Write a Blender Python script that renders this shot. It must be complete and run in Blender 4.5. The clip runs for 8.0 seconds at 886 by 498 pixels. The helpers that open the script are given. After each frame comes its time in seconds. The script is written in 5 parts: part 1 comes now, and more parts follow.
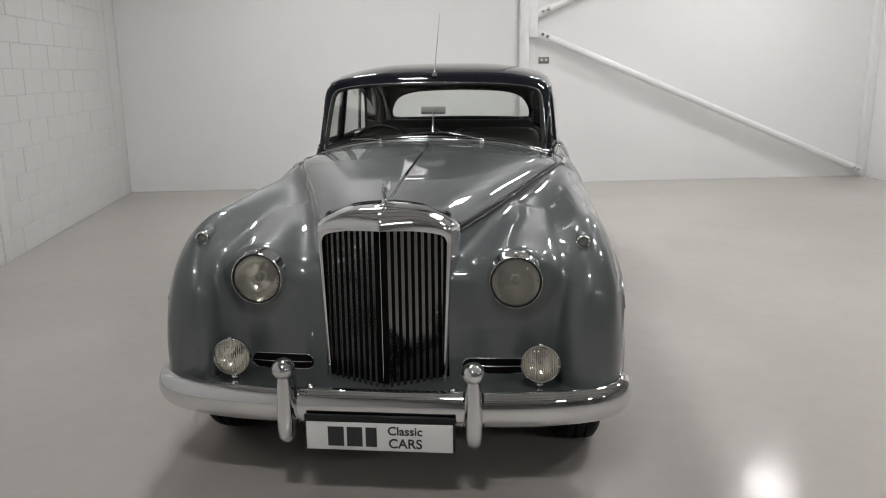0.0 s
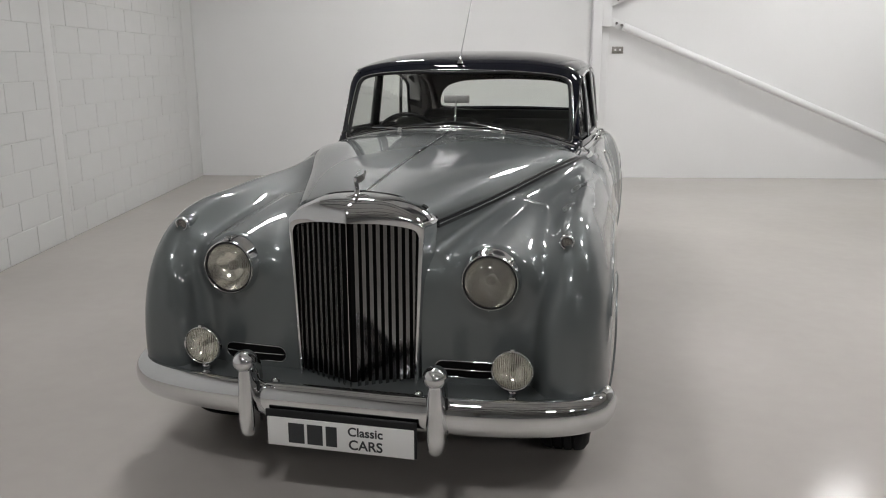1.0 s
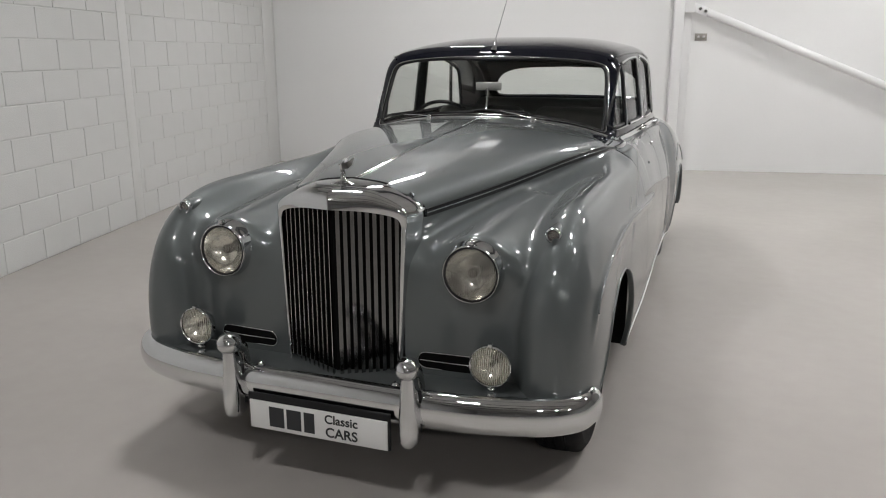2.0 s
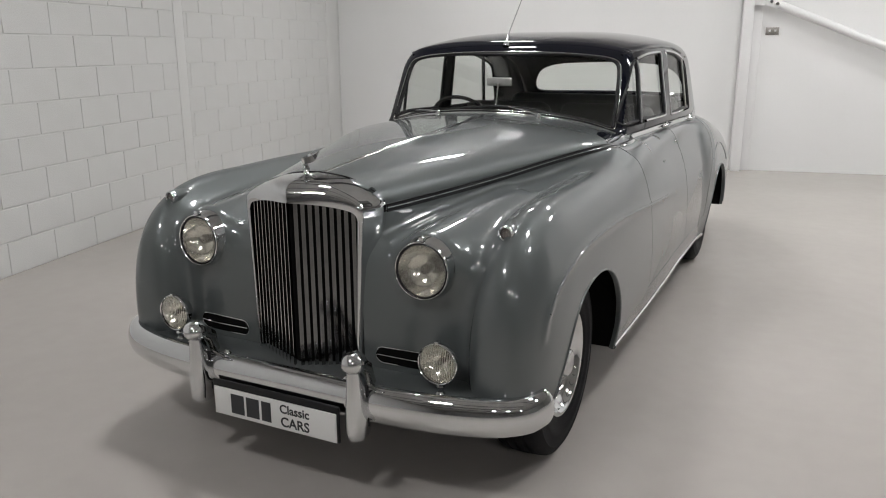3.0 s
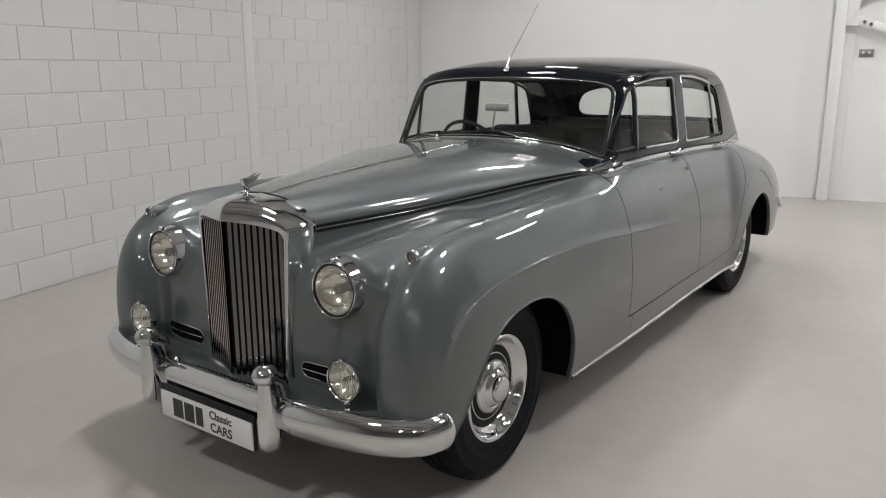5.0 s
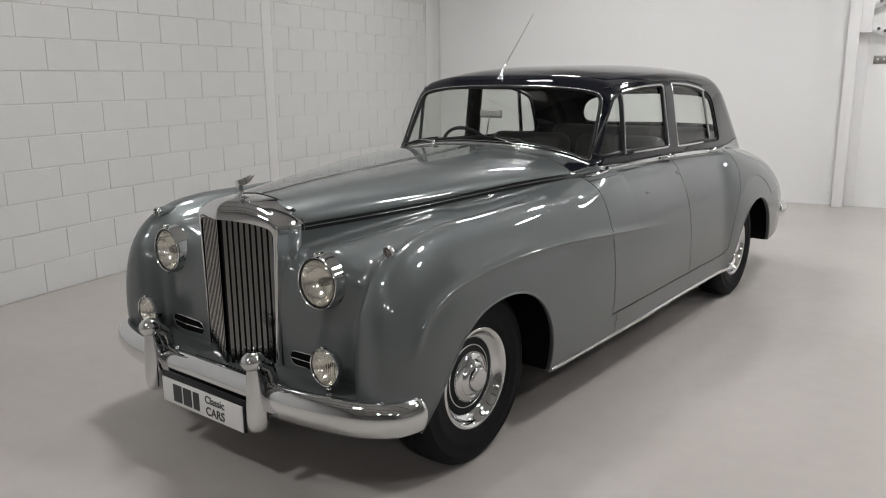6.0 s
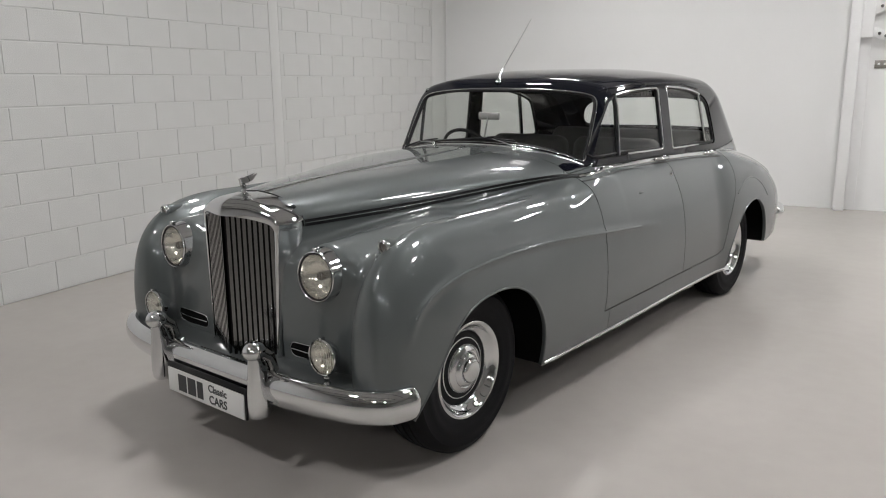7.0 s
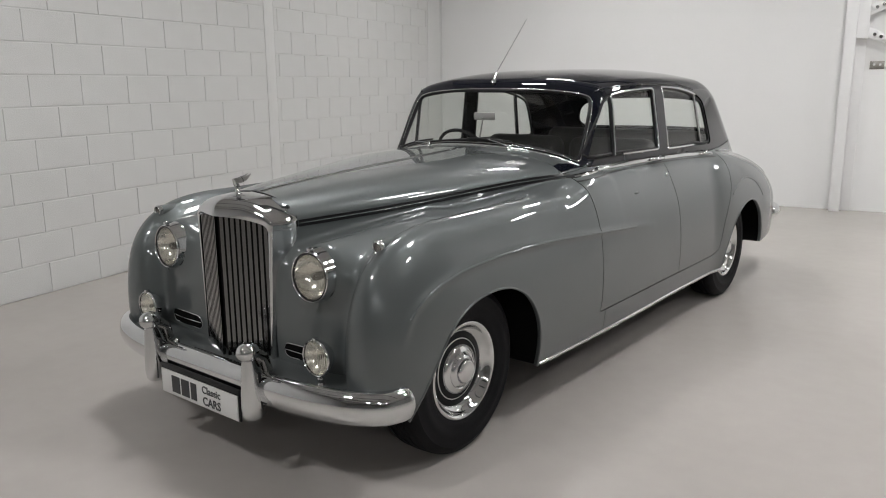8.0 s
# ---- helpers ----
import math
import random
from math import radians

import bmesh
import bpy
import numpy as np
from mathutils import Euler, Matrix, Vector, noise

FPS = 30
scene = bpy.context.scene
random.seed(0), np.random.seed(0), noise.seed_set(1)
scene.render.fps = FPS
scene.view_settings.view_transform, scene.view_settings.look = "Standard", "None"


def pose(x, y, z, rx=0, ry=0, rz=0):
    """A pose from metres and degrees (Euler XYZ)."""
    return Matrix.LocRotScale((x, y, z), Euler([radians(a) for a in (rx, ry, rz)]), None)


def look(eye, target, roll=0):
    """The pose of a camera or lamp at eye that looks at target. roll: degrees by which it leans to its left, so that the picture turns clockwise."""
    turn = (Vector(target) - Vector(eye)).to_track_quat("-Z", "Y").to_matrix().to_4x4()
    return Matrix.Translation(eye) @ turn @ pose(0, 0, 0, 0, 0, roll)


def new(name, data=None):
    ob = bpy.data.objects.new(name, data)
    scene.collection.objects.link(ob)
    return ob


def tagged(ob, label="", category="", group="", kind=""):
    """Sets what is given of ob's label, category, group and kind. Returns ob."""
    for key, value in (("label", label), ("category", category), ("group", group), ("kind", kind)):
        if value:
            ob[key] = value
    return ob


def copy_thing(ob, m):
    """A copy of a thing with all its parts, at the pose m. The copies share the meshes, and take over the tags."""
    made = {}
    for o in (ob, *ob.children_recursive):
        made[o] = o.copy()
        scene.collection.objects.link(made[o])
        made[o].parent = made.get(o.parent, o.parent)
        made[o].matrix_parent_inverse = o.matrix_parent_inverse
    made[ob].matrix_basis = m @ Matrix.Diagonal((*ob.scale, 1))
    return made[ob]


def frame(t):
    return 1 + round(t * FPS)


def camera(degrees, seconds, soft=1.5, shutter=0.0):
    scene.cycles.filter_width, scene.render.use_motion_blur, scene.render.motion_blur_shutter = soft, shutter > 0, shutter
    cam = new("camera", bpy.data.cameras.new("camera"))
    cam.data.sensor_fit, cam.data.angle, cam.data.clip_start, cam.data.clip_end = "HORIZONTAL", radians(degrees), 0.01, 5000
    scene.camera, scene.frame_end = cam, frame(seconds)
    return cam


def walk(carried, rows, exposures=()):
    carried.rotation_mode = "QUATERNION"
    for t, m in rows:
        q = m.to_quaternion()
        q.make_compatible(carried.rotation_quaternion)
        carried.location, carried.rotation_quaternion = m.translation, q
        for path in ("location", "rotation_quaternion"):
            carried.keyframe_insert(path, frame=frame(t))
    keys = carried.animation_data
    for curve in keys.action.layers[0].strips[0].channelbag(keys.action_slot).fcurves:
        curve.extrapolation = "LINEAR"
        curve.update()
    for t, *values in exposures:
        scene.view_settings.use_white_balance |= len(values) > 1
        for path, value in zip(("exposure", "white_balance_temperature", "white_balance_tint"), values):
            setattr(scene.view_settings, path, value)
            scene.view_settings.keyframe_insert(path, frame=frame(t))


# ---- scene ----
cam = camera(59.6, 8.0, soft=1.1)
PATH = [
    (0, (0.529, -3.228, 1.561), (0.315, -1.29, 1.114), -0.6),
    (0.5, (0.736, -3.149, 1.548), (0.407, -1.23, 1.091), -0.3),
    (1, (0.921, -3.008, 1.542), (0.473, -1.116, 1.073), -0.0),
    (1.5, (1.081, -2.92, 1.534), (0.511, -1.064, 1.051), 0.0),
    (3, (1.681, -2.642, 1.525), (0.787, -0.925, 1.02), -0.2),
    (3.5, (1.844, -2.558, 1.536), (0.863, -0.888, 1.037), -0.3),
    (4, (2.057, -2.516, 1.543), (1.003, -0.888, 1.056), -0.2),
    (4.5, (2.206, -2.439, 1.54), (1.09, -0.846, 1.072), -0.2),
    (5, (2.308, -2.318, 1.546), (1.14, -0.758, 1.093), -0.3),
    (6.5, (2.681, -2.376, 1.543), (1.431, -0.874, 1.117), -0.6),
    (7, (2.705, -2.402, 1.535), (1.451, -0.902, 1.115), -0.5),
    (7.5, (2.703, -2.401, 1.53), (1.45, -0.898, 1.115), -0.4),
    (8, (2.705, -2.389, 1.529), (1.457, -0.883, 1.112), -0.5),
]
walk(cam, [(t, look(eye, target, roll)) for t, eye, target, roll in PATH], exposures=((0.0, -0.1), (1.5, -0.08), (3.0, 0.0), (8.0, 0.0)))

# ---------------------------------------------------------------- world and light
world = bpy.data.worlds.new("world")
scene.world = world
world.use_nodes = True
wbg = world.node_tree.nodes["Background"]
wbg.inputs[0].default_value = (0.9, 0.95, 1.0, 1)
wbg.inputs[1].default_value = 0.02


# ---------------------------------------------------------------- materials
def material(name, base, rough=0.5, metal=0.0, coat=0.0, spec=0.5, vary=0.0, scale=6.0, fine=120.0,
             bump=0.0, bump_scale=60.0, rough_vary=0.0, emit=None, strength=0.0, trans=0.0, ior=1.5, flakes=0.0):
    m = bpy.data.materials.new(name)
    m.use_nodes = True
    nt = m.node_tree
    b = nt.nodes["Principled BSDF"]
    b.inputs["Base Color"].default_value = (*base, 1)
    b.inputs["Roughness"].default_value = rough
    b.inputs["Metallic"].default_value = metal
    b.inputs["Specular IOR Level"].default_value = spec
    b.inputs["Coat Weight"].default_value = coat
    b.inputs["Coat Roughness"].default_value = 0.015
    b.inputs["Transmission Weight"].default_value = trans
    b.inputs["IOR"].default_value = ior
    if emit:
        b.inputs["Emission Color"].default_value = (*emit, 1)
        b.inputs["Emission Strength"].default_value = strength
    co = nt.nodes.new("ShaderNodeTexCoord")
    if vary:
        n1 = nt.nodes.new("ShaderNodeTexNoise")
        n1.inputs["Scale"].default_value = scale
        n1.inputs["Detail"].default_value = 5
        n2 = nt.nodes.new("ShaderNodeTexNoise")
        n2.inputs["Scale"].default_value = fine
        n2.inputs["Detail"].default_value = 2
        nt.links.new(co.outputs["Object"], n1.inputs["Vector"])
        nt.links.new(co.outputs["Object"], n2.inputs["Vector"])
        add = nt.nodes.new("ShaderNodeMath")
        add.operation = "MULTIPLY_ADD"
        add.inputs[1].default_value = 0.35
        nt.links.new(n2.outputs["Fac"], add.inputs[0])
        nt.links.new(n1.outputs["Fac"], add.inputs[2])
        mr = nt.nodes.new("ShaderNodeMapRange")
        mr.inputs["From Min"].default_value = 0.35
        mr.inputs["From Max"].default_value = 1.0
        mr.inputs["To Min"].default_value = 1 - vary
        mr.inputs["To Max"].default_value = 1 + vary
        nt.links.new(add.outputs[0], mr.inputs["Value"])
        mul = nt.nodes.new("ShaderNodeVectorMath")
        mul.operation = "SCALE"
        mul.inputs[0].default_value = base
        nt.links.new(mr.outputs[0], mul.inputs["Scale"])
        nt.links.new(mul.outputs[0], b.inputs["Base Color"])
        if rough_vary:
            rr = nt.nodes.new("ShaderNodeMapRange")
            rr.inputs["From Min"].default_value = 0.3
            rr.inputs["From Max"].default_value = 0.7
            rr.inputs["To Min"].default_value = rough - rough_vary
            rr.inputs["To Max"].default_value = rough + rough_vary
            nt.links.new(n1.outputs["Fac"], rr.inputs["Value"])
            nt.links.new(rr.outputs[0], b.inputs["Roughness"])
    if bump:
        n3 = nt.nodes.new("ShaderNodeTexNoise")
        n3.inputs["Scale"].default_value = bump_scale
        n3.inputs["Detail"].default_value = 4
        nt.links.new(co.outputs["Object"], n3.inputs["Vector"])
        bp = nt.nodes.new("ShaderNodeBump")
        bp.inputs["Strength"].default_value = bump
        bp.inputs["Distance"].default_value = 0.01
        nt.links.new(n3.outputs["Fac"], bp.inputs["Height"])
        nt.links.new(bp.outputs[0], b.inputs["Normal"])
    return m


PAINT = material("grey_metallic_paint", (0.118, 0.130, 0.131), rough=0.42, metal=0.35, spec=0.1, coat=1.0, vary=0.05, scale=2.0, fine=900)
NAVY = material("midnight_blue_paint", (0.0045, 0.0052, 0.0095), rough=0.5, spec=0.0, coat=1.0, vary=0.1, scale=3.0)
CHROME = material("chrome", (0.70, 0.71, 0.72), rough=0.035, metal=1.0, vary=0.03, scale=9, rough_vary=0.015)
DARK_CHROME = material("worn_chrome", (0.6, 0.6, 0.58), rough=0.12, metal=1.0, vary=0.1, scale=14, rough_vary=0.012)
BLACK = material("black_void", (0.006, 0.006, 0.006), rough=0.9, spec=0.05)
RUBBER = material("tyre_rubber", (0.009, 0.009, 0.010), rough=0.6, spec=0.12, vary=0.25, scale=8, fine=200, bump=0.15, bump_scale=200)
SEAL = material("black_seal", (0.010, 0.010, 0.011), rough=0.4, spec=0.3)
WALLM = material("white_wall_paint", (0.79, 0.79, 0.785), rough=0.55, vary=0.02, scale=1.2, fine=40, bump=0.06, bump_scale=90)
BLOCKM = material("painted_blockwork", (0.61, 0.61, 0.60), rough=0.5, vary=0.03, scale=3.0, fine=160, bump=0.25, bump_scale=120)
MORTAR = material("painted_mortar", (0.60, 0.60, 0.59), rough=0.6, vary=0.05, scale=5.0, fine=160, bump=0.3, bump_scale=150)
GREYW = material("pale_wall_paint", (0.68, 0.68, 0.67), rough=0.6, vary=0.06, scale=1.0)
STEELW = material("white_steel_paint", (0.80, 0.80, 0.80), rough=0.3, vary=0.02, scale=4)
FLOORM = material("grey_resin_floor", (0.42, 0.394, 0.372), rough=0.14, spec=0.07, vary=0.07, scale=0.7, fine=9, rough_vary=0.012)
CEILM = material("ceiling_sheet", (0.66, 0.66, 0.65), rough=0.6, vary=0.08, scale=1)
LEDM = material("led_panel", (0.9, 0.9, 0.9), rough=0.5, emit=(1.0, 0.99, 0.985), strength=98.0)
FIXM = material("lamp_housing", (0.75, 0.75, 0.75), rough=0.4, vary=0.03)
PLATEM = material("white_plate", (0.72, 0.72, 0.71), rough=0.3, vary=0.02, scale=20)
PRINTM = material("dark_print", (0.02, 0.022, 0.025), rough=0.4)


def gloss_weight(nt):
    """How much a thin pane mirrors, from either side: 4 % face on, all at a grazing angle."""
    lw = nt.nodes.new("ShaderNodeLayerWeight")
    lw.inputs[0].default_value = 0.5
    po = nt.nodes.new("ShaderNodeMath")
    po.operation = "POWER"
    po.inputs[1].default_value = 5.0
    ma = nt.nodes.new("ShaderNodeMath")
    ma.operation = "MULTIPLY_ADD"
    ma.inputs[1].default_value = 0.9
    ma.inputs[2].default_value = 0.06
    nt.links.new(lw.outputs["Facing"], po.inputs[0])
    nt.links.new(po.outputs[0], ma.inputs[0])
    return ma.outputs[0]


def glass_material(name, tint, rough=0.0):
    m = bpy.data.materials.new(name)
    m.use_nodes = True
    nt = m.node_tree
    nt.nodes.clear()
    out = nt.nodes.new("ShaderNodeOutputMaterial")
    mix = nt.nodes.new("ShaderNodeMixShader")
    fr = gloss_weight(nt)
    tr = nt.nodes.new("ShaderNodeBsdfTransparent")
    tr.inputs[0].default_value = (*tint, 1)
    gl = nt.nodes.new("ShaderNodeBsdfGlossy")
    gl.inputs["Roughness"].default_value = rough
    nt.links.new(fr, mix.inputs[0])
    nt.links.new(tr.outputs[0], mix.inputs[1])
    nt.links.new(gl.outputs[0], mix.inputs[2])
    nt.links.new(mix.outputs[0], out.inputs[0])
    return m


GLASS = glass_material("window_glass", (0.92, 0.94, 0.92))


# ---------------------------------------------------------------- mesh helpers
def mesh_from(name, verts, faces, mat, smooth=True, normals=None):
    me = bpy.data.meshes.new(name)
    me.from_pydata([tuple(v) for v in verts], [], [tuple(int(i) for i in f) for f in faces])
    me.materials.append(mat)
    if smooth:
        me.polygons.foreach_set("use_smooth", [True] * len(me.polygons))
    me.update()
    if normals is not None:
        me.normals_split_custom_set_from_vertices([tuple(n) for n in normals])
    return me


def thing(name, label, category, at=Matrix.Identity(4), group="", kind=""):
    ob = new(name)
    ob.empty_display_size = 0.2
    ob.matrix_world = at
    return tagged(ob, label, category, group, kind)


def put(name, me, parent=None, label="", m=None):
    ob = new(name, me)
    if parent is not None:
        ob.parent = parent
    if m is not None:
        ob.matrix_basis = m
    if label:
        ob["label"] = label
    return ob


def part(name, bm, mat, parent, label="", smooth=True, angle=62, m=None):
    me = bpy.data.meshes.new(name)
    bmesh.ops.recalc_face_normals(bm, faces=bm.faces)
    if smooth and angle is not None:
        for e in bm.edges:
            if len(e.link_faces) == 2 and e.calc_face_angle(0) > radians(angle):
                e.smooth = False
    for f in bm.faces:
        f.smooth = smooth
    bm.to_mesh(me)
    bm.free()
    me.materials.append(mat)
    return put(name, me, parent, label, m)


def box_bm(x0, x1, y0, y1, z0, z1, bevel=0.0, seg=2, bm=None):
    bm = bm or bmesh.new()
    r = bmesh.ops.create_cube(bm, size=1.0)
    for v in r["verts"]:
        v.co = Vector(((x0 + x1) / 2 + v.co.x * (x1 - x0), (y0 + y1) / 2 + v.co.y * (y1 - y0), (z0 + z1) / 2 + v.co.z * (z1 - z0)))
    if bevel:
        es = list({e for v in r["verts"] for e in v.link_edges})
        bmesh.ops.bevel(bm, geom=es, offset=bevel, segments=seg, profile=0.5, affect="EDGES")
    return bm


def lathe_bm(profile, steps=48, axis="x", bm=None, close=False):
    """Turns (along, radius) pairs round an axis."""
    bm = bm or bmesh.new()
    rings = []
    for a, r in profile:
        ring = []
        for i in range(steps):
            t = 2 * math.pi * i / steps
            u, w = r * math.cos(t), r * math.sin(t)
            ring.append(bm.verts.new((a, u, w) if axis == "x" else (u, a, w) if axis == "y" else (u, w, a)))
        rings.append(ring)
    n = len(rings)
    for k in range(n if close else n - 1):
        p, q = rings[k], rings[(k + 1) % n]
        for i in range(steps):
            j = (i + 1) % steps
            bm.faces.new((p[i], p[j], q[j], q[i]))
    if not close:
        for ring, (a, r) in ((rings[0], profile[0]), (rings[-1], profile[-1])):
            if r > 1e-6:
                bm.faces.new(ring)
    bmesh.ops.remove_doubles(bm, verts=bm.verts, dist=1e-6)
    return bm


def tube_bm(pts, radius, steps=10, bm=None, up=(0, 0, 1), squash=1.0, cap=True):
    """A tube of one radius, or one radius a point, along points."""
    bm = bm or bmesh.new()
    pts = [Vector(p) for p in pts]
    radii = radius if isinstance(radius, (list, tuple)) else [radius] * len(pts)
    rings = []
    for i, p in enumerate(pts):
        d = (pts[min(i + 1, len(pts) - 1)] - pts[max(i - 1, 0)]).normalized()
        side = d.cross(Vector(up))
        if side.length < 1e-4:
            side = d.cross(Vector((1, 0, 0)))
        side.normalize()
        top = side.cross(d).normalized()
        ring = []
        for k in range(steps):
            t = 2 * math.pi * k / steps
            ring.append(bm.verts.new(p + radii[i] * (side * math.cos(t) + top * math.sin(t) * squash)))
        rings.append(ring)
    for a, b in zip(rings, rings[1:]):
        for k in range(steps):
            j = (k + 1) % steps
            bm.faces.new((a[k], a[j], b[j], b[k]))
    if cap:
        bm.faces.new(rings[0])
        bm.faces.new(rings[-1])
    return bm


def grid_bm(fn, us, vs, bm=None, close_u=False):
    bm = bm or bmesh.new()
    g = [[bm.verts.new(fn(u, v)) for v in vs] for u in us]
    n = len(us)
    for i in range(n if close_u else n - 1):
        for j in range(len(vs) - 1):
            bm.faces.new((g[i][j], g[(i + 1) % n][j], g[(i + 1) % n][j + 1], g[i][j + 1]))
    return bm


def spline(xs, ys):
    """A natural cubic through the knots, straight beyond them."""
    xs, ys = np.array(xs, float), np.array(ys, float)
    n = len(xs)
    h = np.diff(xs)
    a = np.eye(n)
    r = np.zeros(n)
    for i in range(1, n - 1):
        a[i, i - 1:i + 2] = h[i - 1], 2 * (h[i - 1] + h[i]), h[i]
        r[i] = 6 * ((ys[i + 1] - ys[i]) / h[i] - (ys[i] - ys[i - 1]) / h[i - 1])
    m2 = np.linalg.solve(a, r)

    def f(x):
        x = np.asarray(x, float)
        c = np.clip(x, xs[0], xs[-1])
        i = np.clip(np.searchsorted(xs, c) - 1, 0, n - 2)
        d0, d1 = c - xs[i], xs[i + 1] - c
        v = (m2[i] * d1 ** 3 + m2[i + 1] * d0 ** 3) / (6 * h[i]) + (ys[i] / h[i] - m2[i] * h[i] / 6) * d1 + (ys[i + 1] / h[i] - m2[i + 1] * h[i] / 6) * d0
        s0 = (ys[1] - ys[0]) / h[0] - h[0] * (2 * m2[0] + m2[1]) / 6
        s1 = (ys[-1] - ys[-2]) / h[-1] + h[-1] * (m2[-2] + 2 * m2[-1]) / 6
        return v + np.where(x < xs[0], (x - xs[0]) * s0, 0) + np.where(x > xs[-1], (x - xs[-1]) * s1, 0)
    return f


def curve2(points, n=60, closed=False):
    """A Catmull-Rom curve through 2D or 3D points."""
    p = [Vector(q) for q in points]
    k = len(p)
    out = []
    segs = k if closed else k - 1
    per = max(1, n // segs)
    for i in range(segs):
        a = p[(i - 1) % k] if closed else p[max(i - 1, 0)]
        b, c = p[i % k], p[(i + 1) % k]
        d = p[(i + 2) % k] if closed else p[min(i + 2, k - 1)]
        for j in range(per):
            t = j / per
            out.append(0.5 * ((2 * b) + (c - a) * t + (2 * a - 5 * b + 4 * c - d) * t * t + (3 * b - a - 3 * c + d) * t ** 3))
    if not closed:
        out.append(p[-1].copy())
    return out


# ---------------------------------------------------------------- the room
CORNER = Vector((-4.85, 6.75))
A_LEFT, A_BACK = radians(13.55), radians(11.26)
DIR_L = Vector((math.sin(A_LEFT), -math.cos(A_LEFT)))   # along the block wall, towards the entrance
DIR_B = Vector((math.cos(A_BACK), math.sin(A_BACK)))    # along the far wall
HEIGHT = 4.6


def wall_pose(p, d):
    """x along the wall, y into the room's outside, z up."""
    return pose(p.x, p.y, 0, 0, 0, math.degrees(math.atan2(d.y, d.x)))


floor = part("floor", box_bm(-16, 34, -34, 14, -0.2, 0.0), FLOORM, None)
tagged(floor, "light grey glossy resin-coated concrete floor", "floor", kind="structure")

BACK = wall_pose(CORNER, DIR_B)
wall_back = part("wall_back", box_bm(-0.4, 10.55, 0.0, 0.25, 0, HEIGHT), WALLM, None, m=BACK)
tagged(wall_back, "plain white painted far wall of the showroom", "wall", kind="structure")
RIGHT_P = CORNER + DIR_B * 10.5
DIR_R = Vector((math.sin(radians(12)), -math.cos(radians(12))))
wall_right = part("wall_right", box_bm(0, 3.2, 0, 0.25, 0, HEIGHT), WALLM, None, m=wall_pose(RIGHT_P, DIR_R))
tagged(wall_right, "plain white painted return wall", "wall", kind="structure")
wall_side = part("wall_side", box_bm(3.0, 32, 8.0, 8.25, 0, HEIGHT), GREYW, None, m=wall_pose(RIGHT_P, DIR_R))
tagged(wall_side, "plain white side wall of the wider hall", "wall", kind="structure")
wall_return = part("wall_return", box_bm(2.95, 3.2, 0.25, 8.0, 0, HEIGHT), GREYW, None, m=wall_pose(RIGHT_P, DIR_R))
tagged(wall_return, "plain white return wall of the wider hall", "wall", kind="structure")
front_p = CORNER + DIR_L * 27.0
wall_front = part("wall_front", box_bm(-2, 32, -0.25, 0, 0, HEIGHT), GREYW, None, m=wall_pose(front_p, DIR_B))
tagged(wall_front, "plain white wall at the hall's near end", "wall", kind="structure")
ceiling = part("ceiling", box_bm(-16, 34, -34, 14, HEIGHT, HEIGHT + 0.2), CEILM, None)
tagged(ceiling, "white sheet ceiling between steel beams", "ceiling", kind="structure")

# block wall: a backing of mortar, blocks proud of it, and flush steel posts; x runs from the corner to the entrance
LEFT = wall_pose(CORNER, DIR_L)
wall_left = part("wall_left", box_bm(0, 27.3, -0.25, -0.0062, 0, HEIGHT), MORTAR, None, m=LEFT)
tagged(wall_left, "white painted concrete block wall with raked joints", "wall", kind="structure")

# ---------------------------------------------------------------- the car's body: one smooth solid, meshed and cut into panels
CAR = thing("car", "polished grey and midnight blue vintage saloon on a resin floor", "car", pose(0.004, 0, 0, 0, 0, 0.9))


def smin(a, b, k):
    h = np.clip(0.5 + 0.5 * (b - a) / k, 0, 1)
    return b + (a - b) * h - k * h * (1 - h)


def smax(a, b, k):
    return -smin(-a, -b, k)


def sabs(x, e=0.004):
    return np.sqrt(x * x + e * e)


bon_w = spline([-0.45, 0.0, 0.5, 1.06, 1.3], [0.252, 0.395, 0.555, 0.712, 0.715])
bon_s = spline([-0.45, 0.3, 1.0, 1.15, 1.3], [0.975, 1.0205, 1.063, 1.05, 1.02])
bon_t = spline([-0.45, 0.0, 0.5, 1.0, 1.2], [1.078, 1.117, 1.147, 1.176, 1.19])
wing_z = spline([0.05, 0.4, 0.75, 1.16, 1.6, 2.1, 2.6], [1.006, 1.01, 1.003, 0.985, 0.945, 0.86, 0.74])
wing_o = spline([0.0, 0.5, 1.0, 1.6, 2.2], [0.916, 0.916, 0.908, 0.89, 0.86])
wing_c = spline([0.0, 0.5, 1.0, 1.6, 2.2], [0.755, 0.765, 0.785, 0.79, 0.77])
nose_t = spline([-0.5, -0.2, 0.1, 0.5, 0.8, 1.05, 1.3], [0.86, 0.915, 0.945, 0.972, 1.005, 1.035, 1.04])
side_x = spline([0.1, 0.25, 0.4, 0.55, 0.7, 0.82, 0.92, 1.0, 1.06, 1.12], [0.845, 0.882, 0.902, 0.906, 0.897, 0.877, 0.845, 0.812, 0.79, 0.772])
body_t = spline([0.3, 0.6, 0.8, 0.95, 1.1, 1.4, 2.0, 3.0, 3.6, 4.0, 4.3, 4.6], [0.68, 0.845, 0.94, 0.998, 1.045, 1.075, 1.09, 1.083, 1.025, 0.94, 0.85, 0.72])
rear_z = spline([2.8, 3.1, 3.4, 3.75, 4.1, 4.45], [1.06, 1.045, 0.995, 0.925, 0.815, 0.65])
